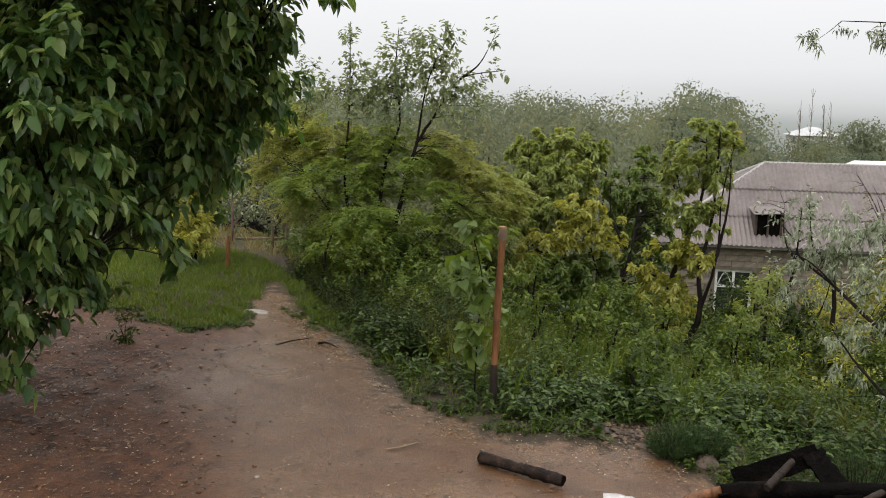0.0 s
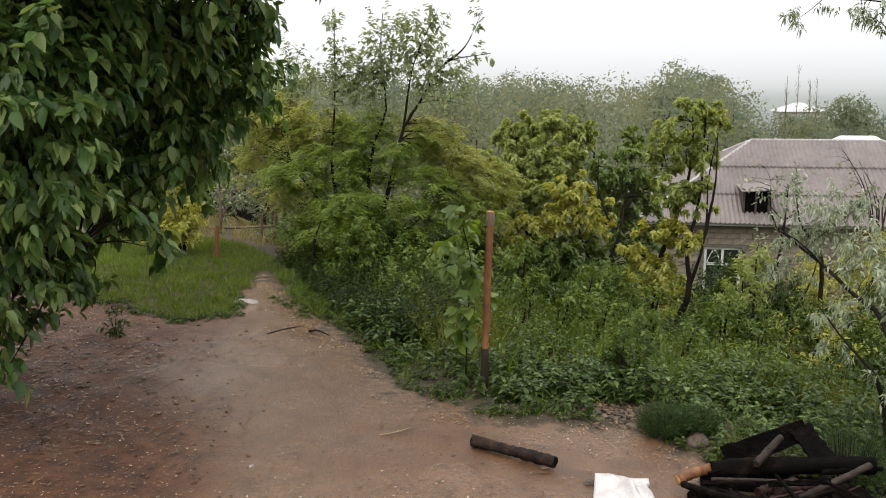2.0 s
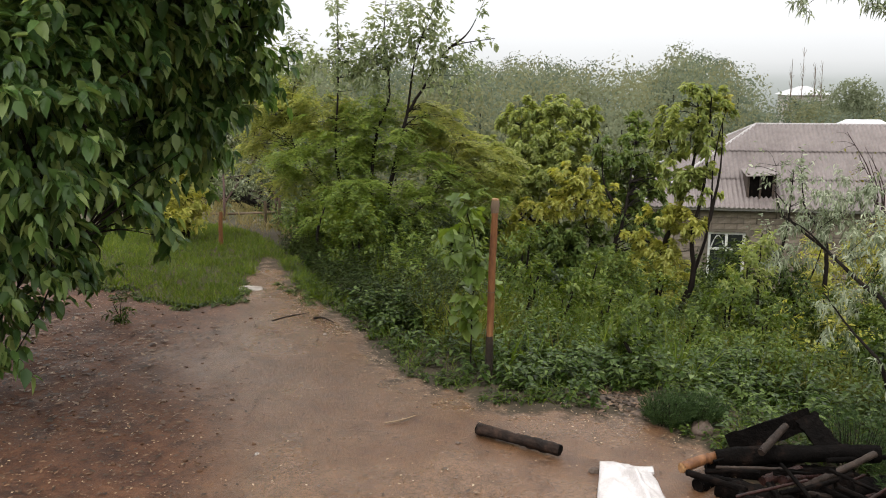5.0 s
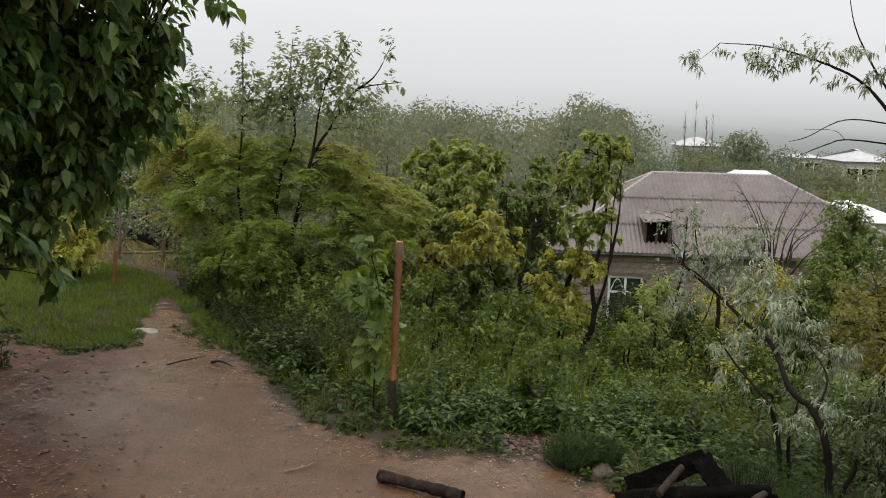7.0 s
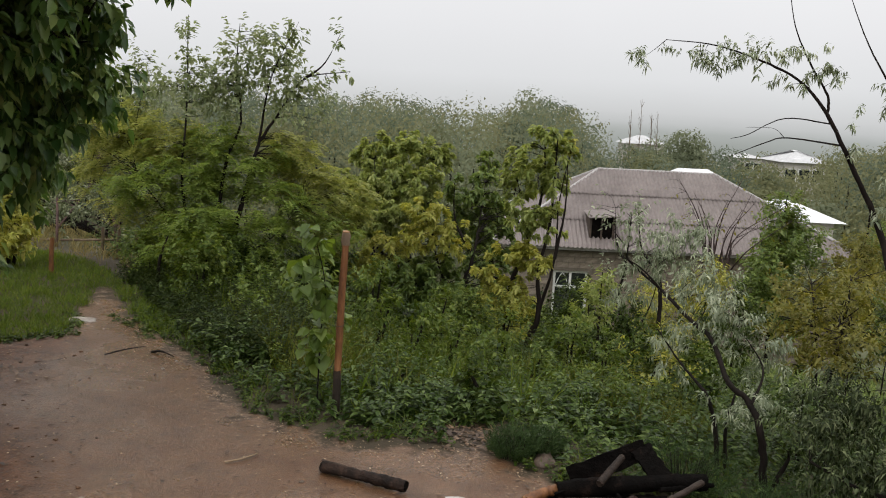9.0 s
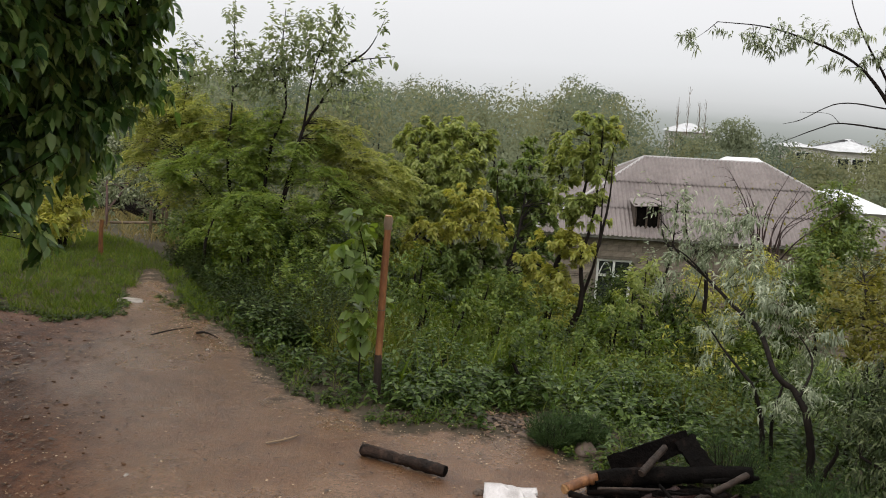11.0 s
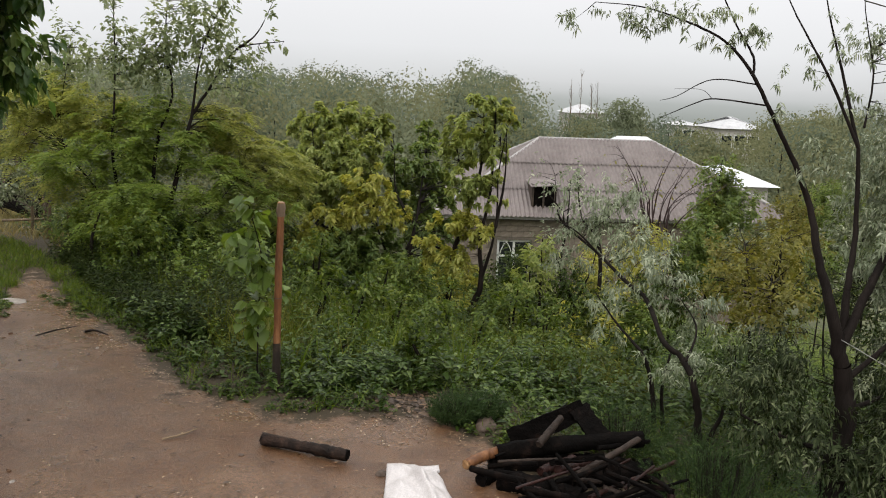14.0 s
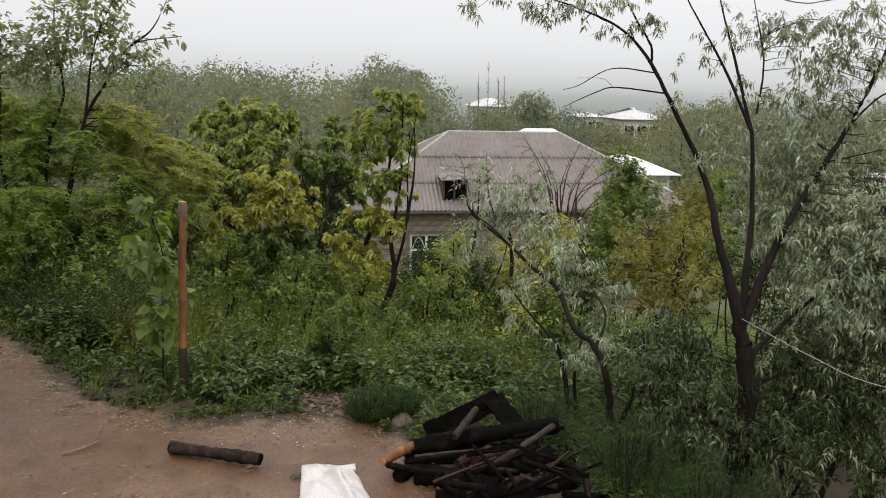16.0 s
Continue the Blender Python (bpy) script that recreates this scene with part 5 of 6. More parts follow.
tree("leaning_silver_tree", "leaning young oleaster with wet silvery leaves", "tree", LEAN_STEMS, [(LEAN_LOBES, LOOSE, LF_SIL)], BARK, twig_r=0.005)
tree("bare_sapling", "thin dark sapling with few leaves before the house", "tree", THIN_STEMS, [([(p[-1][0], p[-1][1], p[-1][2], 0.35, 0.3) for p in THIN_STEMS], dict(SPARSE, spacing=0.22, per=5), LF_SIL)], BARK, 0.06, 0.006, 0.012)
tree("green_poplar", "upright green tree beside the house", "tree", POP_STEMS, [(POP_LOBES, dict(FINE, spacing=0.17, length=0.1, width=0.045), LF_GRN)], BARK, 0.07, 0.01, 0.012)
FAN = []
for i in range(15):
    a = radians(-24 + 5.0 * i + 5 * rng.normal())
    r = rng.uniform(0.8, 1.7)
    bx, bz = 5.15 + 0.045 * i, -0.5 + 0.12 * rng.normal()
    FAN.append([(bx, 17 + 0.1 * rng.normal(), bz), (bx + 0.22 * r * math.sin(a) + 0.05 * rng.normal(), 17 + 0.1 * rng.normal(), bz + 0.5 * r * math.cos(a)), (bx + r * math.sin(a) * 0.95, 17 + 0.2 * rng.normal(), bz + r * math.cos(a))])
FAN.insert(0, [(5.4, 17, -3.3), (5.38, 17, -1.8), (5.42, 17, -0.4)])
tree("bare_shrub", "leafless shrub with many dark red twigs", "shrub", FAN, [([(p[-1][0], 17, p[-1][2] - 0.3, 0.3, 0.4) for p in FAN[1:]], dict(SPARSE, spacing=0.3, per=2, length=0.06, twigs=1.0), LF_ORA)], TWIGDARK, 0.045, 0.011, 0.012)
tree("ochre_shrub", "tall shrub with ochre and olive leaves", "shrub", ORA_STEMS, [(ORA_LOBES, dict(FINE, spacing=0.2), LF_ORA)], BARK, 0.03, 0.006, 0.01)
tree("grey_leaved_tree", "small grey-leaved trees at the end of the path", "tree", LT_STEMS, [(LT_LOBES, dict(FINE, spacing=0.24), LF_SILD)], BARK_RED, 0.034, 0.008, 0.01)
tree("green_tree", "green trees at the back of the lawn", "tree", [[(-7.6, 18, -1.6), (-7.2, 18, 0.5), (-7.0, 18, 2.0)], [(-7.4, 18, 0.3), (-9.2, 17, 1.2), (-9.5, 17, 2.0)]], [(BACK_LOBES, dict(FINE, spacing=0.27, length=0.1, width=0.04), LF_GRN)], BARK, 0.09, 0.012, 0.012)

CLUMP = dict(spacing=0.14, per=26, twig=0.1, length=0.06, width=0.027, droop=0.1, up=0.7, shell=0.15, twigs=0.15, fine=False)


def shrub(label, lobes, cfg, mat, group=""):
    x, y, z = lobes[0][:3]
    g = drop(x, y)
    stems = [[(x + 0.1 * rng.normal(), y, g - 0.05), ((x + l[0]) / 2, (y + l[1]) / 2, (g + l[2]) / 2 + 0.1), l[:3]] for l in lobes]
    return tree("shrub", label, "shrub", stems, [(lobes, cfg, mat)], BARK, 0.025, 0.006, 0.008, group)


shrub("bright yellow-green shrub under the broadleaf tree", YB_LOBES, dict(FINE, spacing=0.12, length=0.09, width=0.035), LF_YEL)
shrub("light green leafy shrub before the house wall", SH1, FINE, LF_WEED, "shrubs on the slope")
shrub("yellow-green shrub on the slope", SH2, dict(FINE, spacing=0.17), LF_YEL, "shrubs on the slope")
for lb in HERBS:
    shrub("bushy light green herb among the grass on the slope", [lb, (lb[0] + 0.1, lb[1] + 0.1, lb[2] + 0.8 * lb[4], 0.5 * lb[3], 0.6 * lb[4])], CLUMP, LF_CLUMP, "herbs on the slope")
for lb in YEL_HERBS:
    shrub("yellow-green leafy shoot on the slope", [lb, (lb[0], lb[1], lb[2] + 0.9 * lb[4], 0.5 * lb[3], 0.7 * lb[4])], dict(CLUMP, length=0.075, width=0.03), LF_YGR, "herbs on the slope")
for lb in FILL_GREEN:
    shrub("leafy green shrub on the weedy slope", [lb], dict(FINE, shell=0.3), LF_WEED, "shrubs on the slope")
for lb in FILL_YELLOW:
    shrub("yellow-green shrub on the weedy slope", [lb], dict(FINE, shell=0.3), LF_YEL, "shrubs on the slope")
for lb in FILL_MID:
    shrub("dark leafy undergrowth shrub below the fruit tree", [lb], dict(FINE, shell=0.3), LF_GRN, "shrubs on the slope")
for i, lb in enumerate(FILL_FAR):
    shrub("ochre and green shrub below the house", [lb], dict(FINE, spacing=0.2, shell=0.3, length=0.09, width=0.035), (LF_ORA, LF_GRN, LF_SILD)[i % 3], "shrubs below the house")
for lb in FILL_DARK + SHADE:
    shrub("green shrub with leaves darkened for the shade of the oleaster", [lb], dict(FINE, shell=0.3, length=0.06, width=0.02), LF_SHADE_DARK, "shrubs in the shade")
shrub("green shrub below the house window", SH3, FINE, LF_WEED, "shrubs on the slope")


# clumps that rise above the weeds, each a plant of its own
made = 0
while made < 64:
    x, y = rng.uniform(-4.5, 6.0), rng.uniform(6.2, 15.5)
    d = float(bank(np.array([x]), np.array([y]))[0])
    if not 0.7 < d < 9 or abs(x) > 0.55 * y + 0.5 or abs(x + 0.8) < 0.35 and y < 7.5:
        continue
    h = rng.uniform(0.3, 0.62) * (1.0 if y < 9 else 1.45)
    g = drop(x, y)
    pick = made % 8
    mat, words = ((LF_WEED, "dark green leafy weed clump on the slope"), (LF_CLUMP, "light green leafy plant on the slope"), (LF_CLUMP, "light green leafy plant on the slope"),
                  (LF_NETTLE, "green nettle clump on the slope"), (LF_CLUMP, "light green leafy plant on the slope"), (LF_CLUMP, "light green leafy plant on the slope"),
                  (LF_WEED, "dark green leafy weed clump on the slope"), (LF_GRN, "bright green young shrub on the slope"))[pick]
    w = h * rng.uniform(0.55, 0.85)
    shrub(words, [(x, y, g + 0.55 * h, w * 0.7, h * 0.6), (x + 0.4 * w * rng.normal(), y, g + 0.8 * h, w * 0.4, h * 0.35)], CLUMP, mat, "plants on the slope")
    made += 1


# ---- ground cover ----
def scatter(n, x0, x1, y0, y1, keep):
    x, y = rng.uniform(x0, x1, n), rng.uniform(y0, y1, n)
    m = rng.random(n) < keep(x, y)
    return x[m], y[m]


def weeds(name, label, x, y, tall, per, length, width, mat, droop=0.1, lean=0.5, fine=False):
    """Leafy stalks: leaves up a leaning stem at each place."""
    h = tall * rng.uniform(0.6, 1.15, len(x)) * (0.3 + 0.55 * patch(x, y, 0.8, 1) + 0.45 * patch(x, y, 2.0, 3)) * np.clip(0.4 + 0.75 * bank(x, y), 0.4, 1)
    z = height(x, y)
    i = np.repeat(np.arange(len(x)), per)
    k = len(i)
    f = np.tile((np.arange(per) // 2 + 0.8) / (per // 2 + 0.8), len(x)) ** 0.75
    ln = lean * rng.normal(size=(len(x), 2))
    P = np.stack([x[i] + ln[i, 0] * f * h[i] * 0.5, y[i] + ln[i, 1] * f * h[i] * 0.5, z[i] + f * h[i]], -1)
    P += 0.012 * rng.normal(size=(k, 3))
    a = np.tile(np.arange(per) // 2 * 1.57 + np.arange(per) % 2 * np.pi, len(x)) + rng.uniform(0, 6.28, len(x))[i] + 0.4 * rng.normal(size=k)
    D = np.stack([np.cos(a), np.sin(a), 0.3 * f - droop + 0.2 * rng.normal(size=k)], -1)
    N = unit(np.array([0, 0, 1.0]) + 0.25 * rand_dirs(k))
    L = length * rng.uniform(0.7, 1.25, k) * (1.25 - 0.6 * f)
    v, q = leaf_arrays(P, D, N, L, width / length * L, 0.3, 0.12, fine)
    return tagged(new(name, mesh_np(name, v, q, [mat])), label, "weeds", kind="stuff")


def grass(name, label, x, y, tall, blades, mat, width=0.006, splay=0.45):
    h = tall * rng.uniform(0.5, 1.3, len(x))
    i = np.repeat(np.arange(len(x)), blades)
    k = len(i)
    z = height(x, y)
    P = np.stack([x[i], y[i], z[i] - 0.01], -1) + np.concatenate([0.03 * rng.normal(size=(k, 2)), np.zeros((k, 1))], 1)
    D = unit(np.concatenate([splay * rng.normal(size=(k, 2)), np.ones((k, 1))], 1))
    L = h[i] * rng.uniform(0.6, 1.2, k)
    v, q = leaf_arrays(P, D, rand_dirs(k), L, np.full(k, width), 0.18, 0.1, False)
    return tagged(new(name, mesh_np(name, v, q, [mat])), label, "grass", kind="stuff")


def patch(x, y, s=1.0, o=0.0):
    return 0.5 + 0.5 * np.sin(s * 1.9 * x + o) * np.sin(s * 1.6 * y + 1.3 * o + 0.5 * x)


def on_bank(lo, hi):
    return lambda x, y: 1.0 * ~((x > 0.45) & (x < 1.72) & (y > 4.0) & (y < 5.05)) * (bank(x, y) > lo) * (bank(x, y) < hi) * (np.abs(x) < 0.6 * y + 1.5)


bare = lambda x, y: np.clip(1 - 1.3 * np.exp(-((x - 0.3) ** 2 / 0.1 + (y - 5.85) ** 2 / 0.07)), 0, 1)
x, y = scatter(7000, -5.5, 3.2, 4.0, 9.5, lambda x, y: on_bank(-0.02, 2.6)(x, y) * (0.4 + 0.6 * patch(x, y, 1.4)) * bare(x, y))
weeds("weeds", "broad-leaved green weeds along the edge of the path", x, y, 0.2, 12, 0.042, 0.021, LF_WEED, fine=True)
x, y = scatter(3200, -5.2, 2.6, 4.5, 9.5, lambda x, y: on_bank(0.02, 3.4)(x, y) * patch(x, y, 1.8, 5) * bare(x, y))
grass("weed_grass", "yellow-green grass tufts among the weeds", x, y, 0.2, 8, LF_GRASS, 0.006, 0.5)
# nettles beside the post, and grass behind them
nettle_bed = lambda x, y: np.exp(-((x + 0.1) / 0.62) ** 2 - ((y - 6.5) / 0.6) ** 2) + np.exp(-((x - 1.35) / 0.7) ** 2 - ((y - 7.6) / 1.2) ** 2) + 0.7 * np.exp(-((x + 1.9) / 0.5) ** 2 - ((y - 7.6) / 0.7) ** 2)
x, y = scatter(5600, -3.5, 3.2, 4.8, 10, lambda x, y: on_bank(0.12, 4.5)(x, y) * (0.06 + nettle_bed(x, y)) * bare(x, y))
weeds("nettles", "bed of light green nettles beside the stake", x, y, 0.4, 18, 0.075, 0.04, LF_NETTLE, 0.1, 0.35, True)
grass_bed = lambda x, y: np.exp(-((x + 0.1) / 0.9) ** 2 - ((y - 8.4) / 1.1) ** 2)
x, y = scatter(3800, -2.4, 2.6, 6.4, 11, lambda x, y: on_bank(0.4, 6)(x, y) * (0.06 + 0.5 * grass_bed(x, y)))
grass("tall_grass", "clump of tall bright green grass on the slope", x, y, 0.55, 11, LF_GRASS, 0.011, 0.38)
x, y = scatter(9500, -6, 7, 6.2, 17, lambda x, y: on_bank(1.2, 11)(x, y) * (0.25 + 0.75 * patch(x, y, 0.9, 2)))
weeds("weeds", "tall nettles and weeds on the slope", x, y, 0.62, 14, 0.085, 0.036, LF_NETTLE, 0.15)
x, y = scatter(2200, -2.0, 2.6, 6.6, 11, lambda x, y: on_bank(0.5, 6)(x, y) * (0.1 + 0.7 * grass_bed(x, y)))
weeds("weeds", "light green herbs standing among the tall grass", x, y, 0.6, 18, 0.06, 0.024, LF_CLUMP, 0.0, 0.35)
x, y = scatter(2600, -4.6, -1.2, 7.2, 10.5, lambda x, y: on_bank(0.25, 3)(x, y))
weeds("weeds", "rank undergrowth below the fruit tree, leaves darkened for shade", x, y, 0.55, 14, 0.06, 0.022, LF_SHADE_DARK, 0.1)
x, y = scatter(5000, -9, 16, 12, 31, on_bank(6, 30))
weeds("weeds", "rank undergrowth on the lower slope", x, y, 0.8, 14, 0.13, 0.055, LF_GRN, 0.2)
x, y = scatter(1300, -2.2, 2.2, 6.6, 10, lambda x, y: on_bank(0.6, 5)(x, y) * patch(x, y, 0.8, 1))
grass("seeding_grass", "tall pale seeding grass among the weeds", x, y, 0.55, 9, LF_DRY, 0.008, 0.3)
x, y = scatter(12000, -7.5, -2.6, 6.2, 12, lambda x, y: (bank(x, y) < 0.3) * (soil_weight(x, y) < 0.35) * 0.9)
grass("lawn_grass", "short bright wet grass beside the path", x, y, 0.11, 7, LF_GRASS, 0.007)
x, y = scatter(2500, -6.5, -2.8, 6.0, 8.6, lambda x, y: (bank(x, y) < 0.1) * (soil_weight(x, y) < 0.75) * (soil_weight(x, y) > 0.02))
weeds("weeds", "low clover and plantain at the lawn's edge", x, y, 0.1, 8, 0.045, 0.028, LF_WEED)
x, y = scatter(6000, -16, 2, 11, 26, on_bank(0.1, 14))
grass("field_grass", "rough tawny grass of the field beyond the path", x, y, 0.3, 6, LF_FIELD, 0.012)


def feather_bush(label, x, y, r, h, n=260):
    """A soft feathery bush of fine upright sprays."""
    z = drop(x, y)
    th = thing("feathery_bush", label, "bush", (x, y, z), "feathery bushes by the log pile")
    k = n * 22
    i = np.repeat(np.arange(n), 22)
    a, s = rng.uniform(0, 2 * np.pi, n), np.sqrt(rng.random(n))
    out = np.stack([np.cos(a) * s, np.sin(a) * s, np.full(n, 1.15)], -1)
    f = rng.uniform(0.15, 1, k)
    P = np.stack([r * 0.55 * np.cos(a[i]) * s[i], r * 0.55 * np.sin(a[i]) * s[i], np.zeros(k)], -1) + unit(out[i]) * (f * h * rng.uniform(0.7, 1.1, n)[i])[:, None]
    D = unit(out[i] + 0.9 * rand_dirs(k))
    v, q = leaf_arrays(P, D, rand_dirs(k), rng.uniform(0.02, 0.05, k), np.full(k, 0.0035), 0.1, 0.1, False)
    child("foliage", mesh_np("foliage", v, q, [LF_FEATH]), th)
    st = [np.array([(r * 0.4 * math.cos(a[j]) * s[j], r * 0.4 * math.sin(a[j]) * s[j], -0.03, 0.004), (*(unit(out[j]) * h * 0.8), 0.0015)]) for j in range(0, n, 5)]
    v, q = tubes(st, 4)
    tagged(child("stalk_mass", mesh_np("stalk_mass", v, q, [BARK]), th), kind="stuff")


for x, y, r, h in ((0.5, 5.45, 0.17, 0.2), (0.72, 5.55, 0.14, 0.2), (1.62, 5.25, 0.3, 0.36), (1.95, 4.4, 0.42, 0.42), (2.1, 4.9, 0.3, 0.3), (2.3, 4.1, 0.3, 0.35)):
    feather_bush("soft grey-green feathery bush by the log pile", x, y, r, h)

# fallen petals, dead leaves and pebbles on the clay
def litter(name, label, x, y, lo, hi, mat, wide=0.6):
    k = len(x)
    P = np.stack([x, y, height(x, y) + 0.009], -1)
    a = rng.uniform(0, 2 * np.pi, k)
    D = np.stack([np.cos(a), np.sin(a), 0.08 * rng.normal(size=k)], -1)
    L = rng.uniform(lo, hi, k)
    v, q = leaf_arrays(P, D, unit(np.array([0, 0, 1.0]) + 0.25 * rand_dirs(k)), L, wide * L, -0.08, 0.15, False)
    return tagged(new(name, mesh_np(name, v, q, [mat])), label, "litter", kind="stuff")


near_edge = lambda x, y: np.exp(-((bank(x, y) + 0.2) / 0.2) ** 2)
left_bank = lambda x, y: np.clip((-x - 2.3 - 0.1 * y + 0.25 * np.sin(3 * y)) / 1.2, 0, 1) * np.clip((7.2 - y) / 1.0, 0, 1)
x, y = scatter(38000, -3.2, 1.2, 4.0, 8.5, lambda x, y: near_edge(x, y) * 0.6 * (0.2 + patch(x, y, 2.5)))
litter("fallen_petals", "pale fallen petals and husks along the path's edge", x, y, 0.008, 0.022, LITTER)
x, y = scatter(24000, -5.5, 1.2, 2.2, 9, lambda x, y: (bank(x, y) < 0) * (soil_weight(x, y) > 0.4) * (0.07 + 0.3 * red_weight(x, y)))
litter("fallen_petals", "pale petals scattered over the wet clay", x, y, 0.01, 0.026, LITTER)
x, y = scatter(42000, -6, 1.2, 2.2, 9, lambda x, y: (bank(x, y) < 0) * (soil_weight(x, y) > 0.4) * (0.05 + 0.45 * red_weight(x, y)))
litter("dead_leaves", "dead leaves and twig bits lying on the clay", x, y, 0.012, 0.05, LITTER_DARK, 0.4)
x, y = scatter(5000, -6, -2.6, 4.6, 7.4, lambda x, y: (soil_weight(x, y) > 0.4) * left_bank(x, y) * (0.1 + 0.6 * patch(x, y, 1.6, 2)))
litter("dead_leaves", "curled brown leaves and bark strips under the tree", x, y, 0.025, 0.085, LITTER_DARK, 0.45)
x, y = scatter(1200, -0.1, 0.75, 5.45, 6.3, lambda x, y: 1 - np.clip(bare(x, y), 0, 1))
litter("dead_leaves", "brown leaf litter on a bare patch of the bank", x, y, 0.03, 0.07, LITTER_DARK, 0.5)


def rock(name, label, x, y, sx, sy, sz, mat, sink=0.3, group="", cat="stone"):
    bm = bmesh.new()
    bmesh.ops.create_icosphere(bm, subdivisions=2 if sx < 0.04 else 3, radius=1)
    o = rng.uniform(0, 50)
    for v in bm.verts:
        n = noise.noise(v.co * 1.3 + Vector((o, 0, 0))) * 0.35 + noise.noise(v.co * 3 + Vector((o, 9, 0))) * 0.12
        v.co = Vector((v.co.x * sx, v.co.y * sy, v.co.z * sz)) * (1 + n)
    for f in bm.faces:
        f.smooth = sx >= 0.04
    ob = part(name, bm, mat)
    ob.location = (x, y, drop(x, y) + sz * (1 - 2 * sink) * 0.5)
    ob.rotation_euler = (0, 0, rng.uniform(0, 6))
    return tagged(ob, label, cat, group)


rock("boulder", "brown stone half sunk at the bank's edge", 0.72, 5.4, 0.1, 0.07, 0.06, STONE, 0.35)
rock("pale_slab", "pale flat stone lying on the path", -3.68, 8.28, 0.16, 0.1, 0.02, PALESTONE)
# Slab added to stand in for a pale grey patch of ground.
rock("pale_slab", "broad pale slab standing in for a pale ground patch beyond the path", -4.89, 14.99, 0.55, 0.4, 0.05, PALESTONE)
rock("boulder", "white stone in the field beyond the path", -5.75, 13.4, 0.14, 0.1, 0.1, PALESTONE)
for i in range(70):
    x, y = rng.uniform(-4.8, -2.0), rng.uniform(4.2, 7.2)
    if left_bank(x, y) > rng.random() * 0.8:
        s = rng.uniform(0.007, 0.02)
        rock("pebble", "small stone on the trodden clay", x, y, s, s * 0.8, s * 0.5, STONE, 0.3, "stones on the bank")
for i in range(25):
    x, y = rng.uniform(-3.5, 0.5), rng.uniform(4.4, 9)
    if bank(x, y) < -0.1:
        s = rng.uniform(0.008, 0.02)
        rock("pebble", "small stone on the trodden clay", x, y, s, s * 0.8, s * 0.5, STONE if i % 2 else PALESTONE, 0.3, "stones on the path")


def clods():
    """Crumbs of earth and small stones on the red bank."""
    bm = bmesh.new()
    bmesh.ops.create_icosphere(bm, subdivisions=1, radius=1)
    co = np.array([v.co for v in bm.verts])
    fc = np.array([[v.index for v in f.verts] for f in bm.faces])
    bm.free()
    x, y = scatter(3600, -5.8, -1.2, 4.0, 8.4, lambda x, y: (soil_weight(x, y) > 0.3) * red_weight(x, y) * (0.15 + 0.6 * patch(x, y, 2.3, 1)))
    V, Q, nb = [], [], 0
    for px, py, z in zip(x, y, height(x, y)):
        s = 0.003 + 0.013 * rng.random() ** 3
        k = co * (1 + 0.4 * rng.uniform(-1, 1, (len(co), 1))) * s * np.array([1.3, 0.9, 0.4])
        V.append(k + np.array([px, py, z + 0.3 * s]))
        Q.append(fc + nb)
        nb += len(co)
    tagged(new("earth_clods", mesh_np("earth_clods", np.concatenate(V), np.concatenate(Q), [CLOD])), "crumbs of brown earth and grit on the bank", "clods", kind="stuff")


clods()
tree("sprout", "small green sprout on the bare bank", "plant", [[(-4.25, 6.72, 0.03), (-4.25, 6.72, 0.15), (-4.22, 6.72, 0.27)], [(-4.25, 6.72, 0.05), (-4.33, 6.74, 0.2)]],
     [([(-4.25, 6.72, 0.17, 0.12, 0.16)], dict(FINE, spacing=0.075, per=14, length=0.05, width=0.016, twig=0.06), LF_WEED)], BARK, 0.005, 0.002, 0.003)


# ---- post, vine, logs, sack, fence, rope ----
def stick(name, label, pts, mat, cat="stick", rough=0.12, sides=7, group="", split=None, per=6):
    at = pts[0][:3]
    th = thing(name, label, cat, at, group)
    v, q = tubes([smooth_line(pts, per)], sides, rough)
    child("shaft", local(mesh_np("shaft", v, q, [mat], True), at), th)
    return th


def end_disc(p, d, r, mat, parent, at, name="cut_end"):
    bm = bmesh.new()
    bmesh.ops.create_cone(bm, cap_ends=True, segments=9, radius1=r, radius2=r * 0.97, depth=0.012,
                          matrix=Matrix.Translation(Vector(p) - Vector(at)) @ Vector(d).to_track_quat("Z", "Y").to_matrix().to_4x4())
    for v in bm.verts:
        v.co += Vector(rng.normal(size=3) * 0.06 * r)
    part(name, bm, mat, parent)


post = stick("post", "orange-brown wooden stake with a dark wet foot, standing in weeds",
             [(-0.779, 6.1, 0.26, 0.028), (-0.77, 6.1, 0.5, 0.027), (-0.762, 6.1, 0.85, 0.028), (-0.748, 6.1, 1.15, 0.026), (-0.742, 6.1, 1.31, 0.028)], POSTWOOD, "post", 0.07, 10)
pa = (-0.779, 6.1, 0.24)
v, q = tubes([smooth_line([(-0.785, 6.1, -0.2, 0.028), (-0.782, 6.1, 0.0, 0.031), (-0.779, 6.1, 0.27, 0.03)], 5)], 10, 0.05)
child("foot", local(mesh_np("foot", v, q, [POSTDARK], True), pa), post, "dark wet foot")
v, q = tubes([smooth_line([(-0.745, 6.1, 1.22, 0.031), (-0.743, 6.1, 1.27, 0.033), (-0.741, 6.1, 1.315, 0.03)], 4)], 10, 0.1)
child("cap", local(mesh_np("cap", v, q, [BARK_PALE], True), pa), post, "bark left at the top")
end_disc((-0.742, 6.1, 1.316), (0, 0, 1), 0.028, CUTWOOD, post, pa, "top")
ring = [(-0.771 + 0.036 * math.cos(a), 6.1 + 0.036 * math.sin(a), 0.62 + 0.004 * math.sin(a), 0.0025) for a in np.linspace(0, 6.4, 18)]
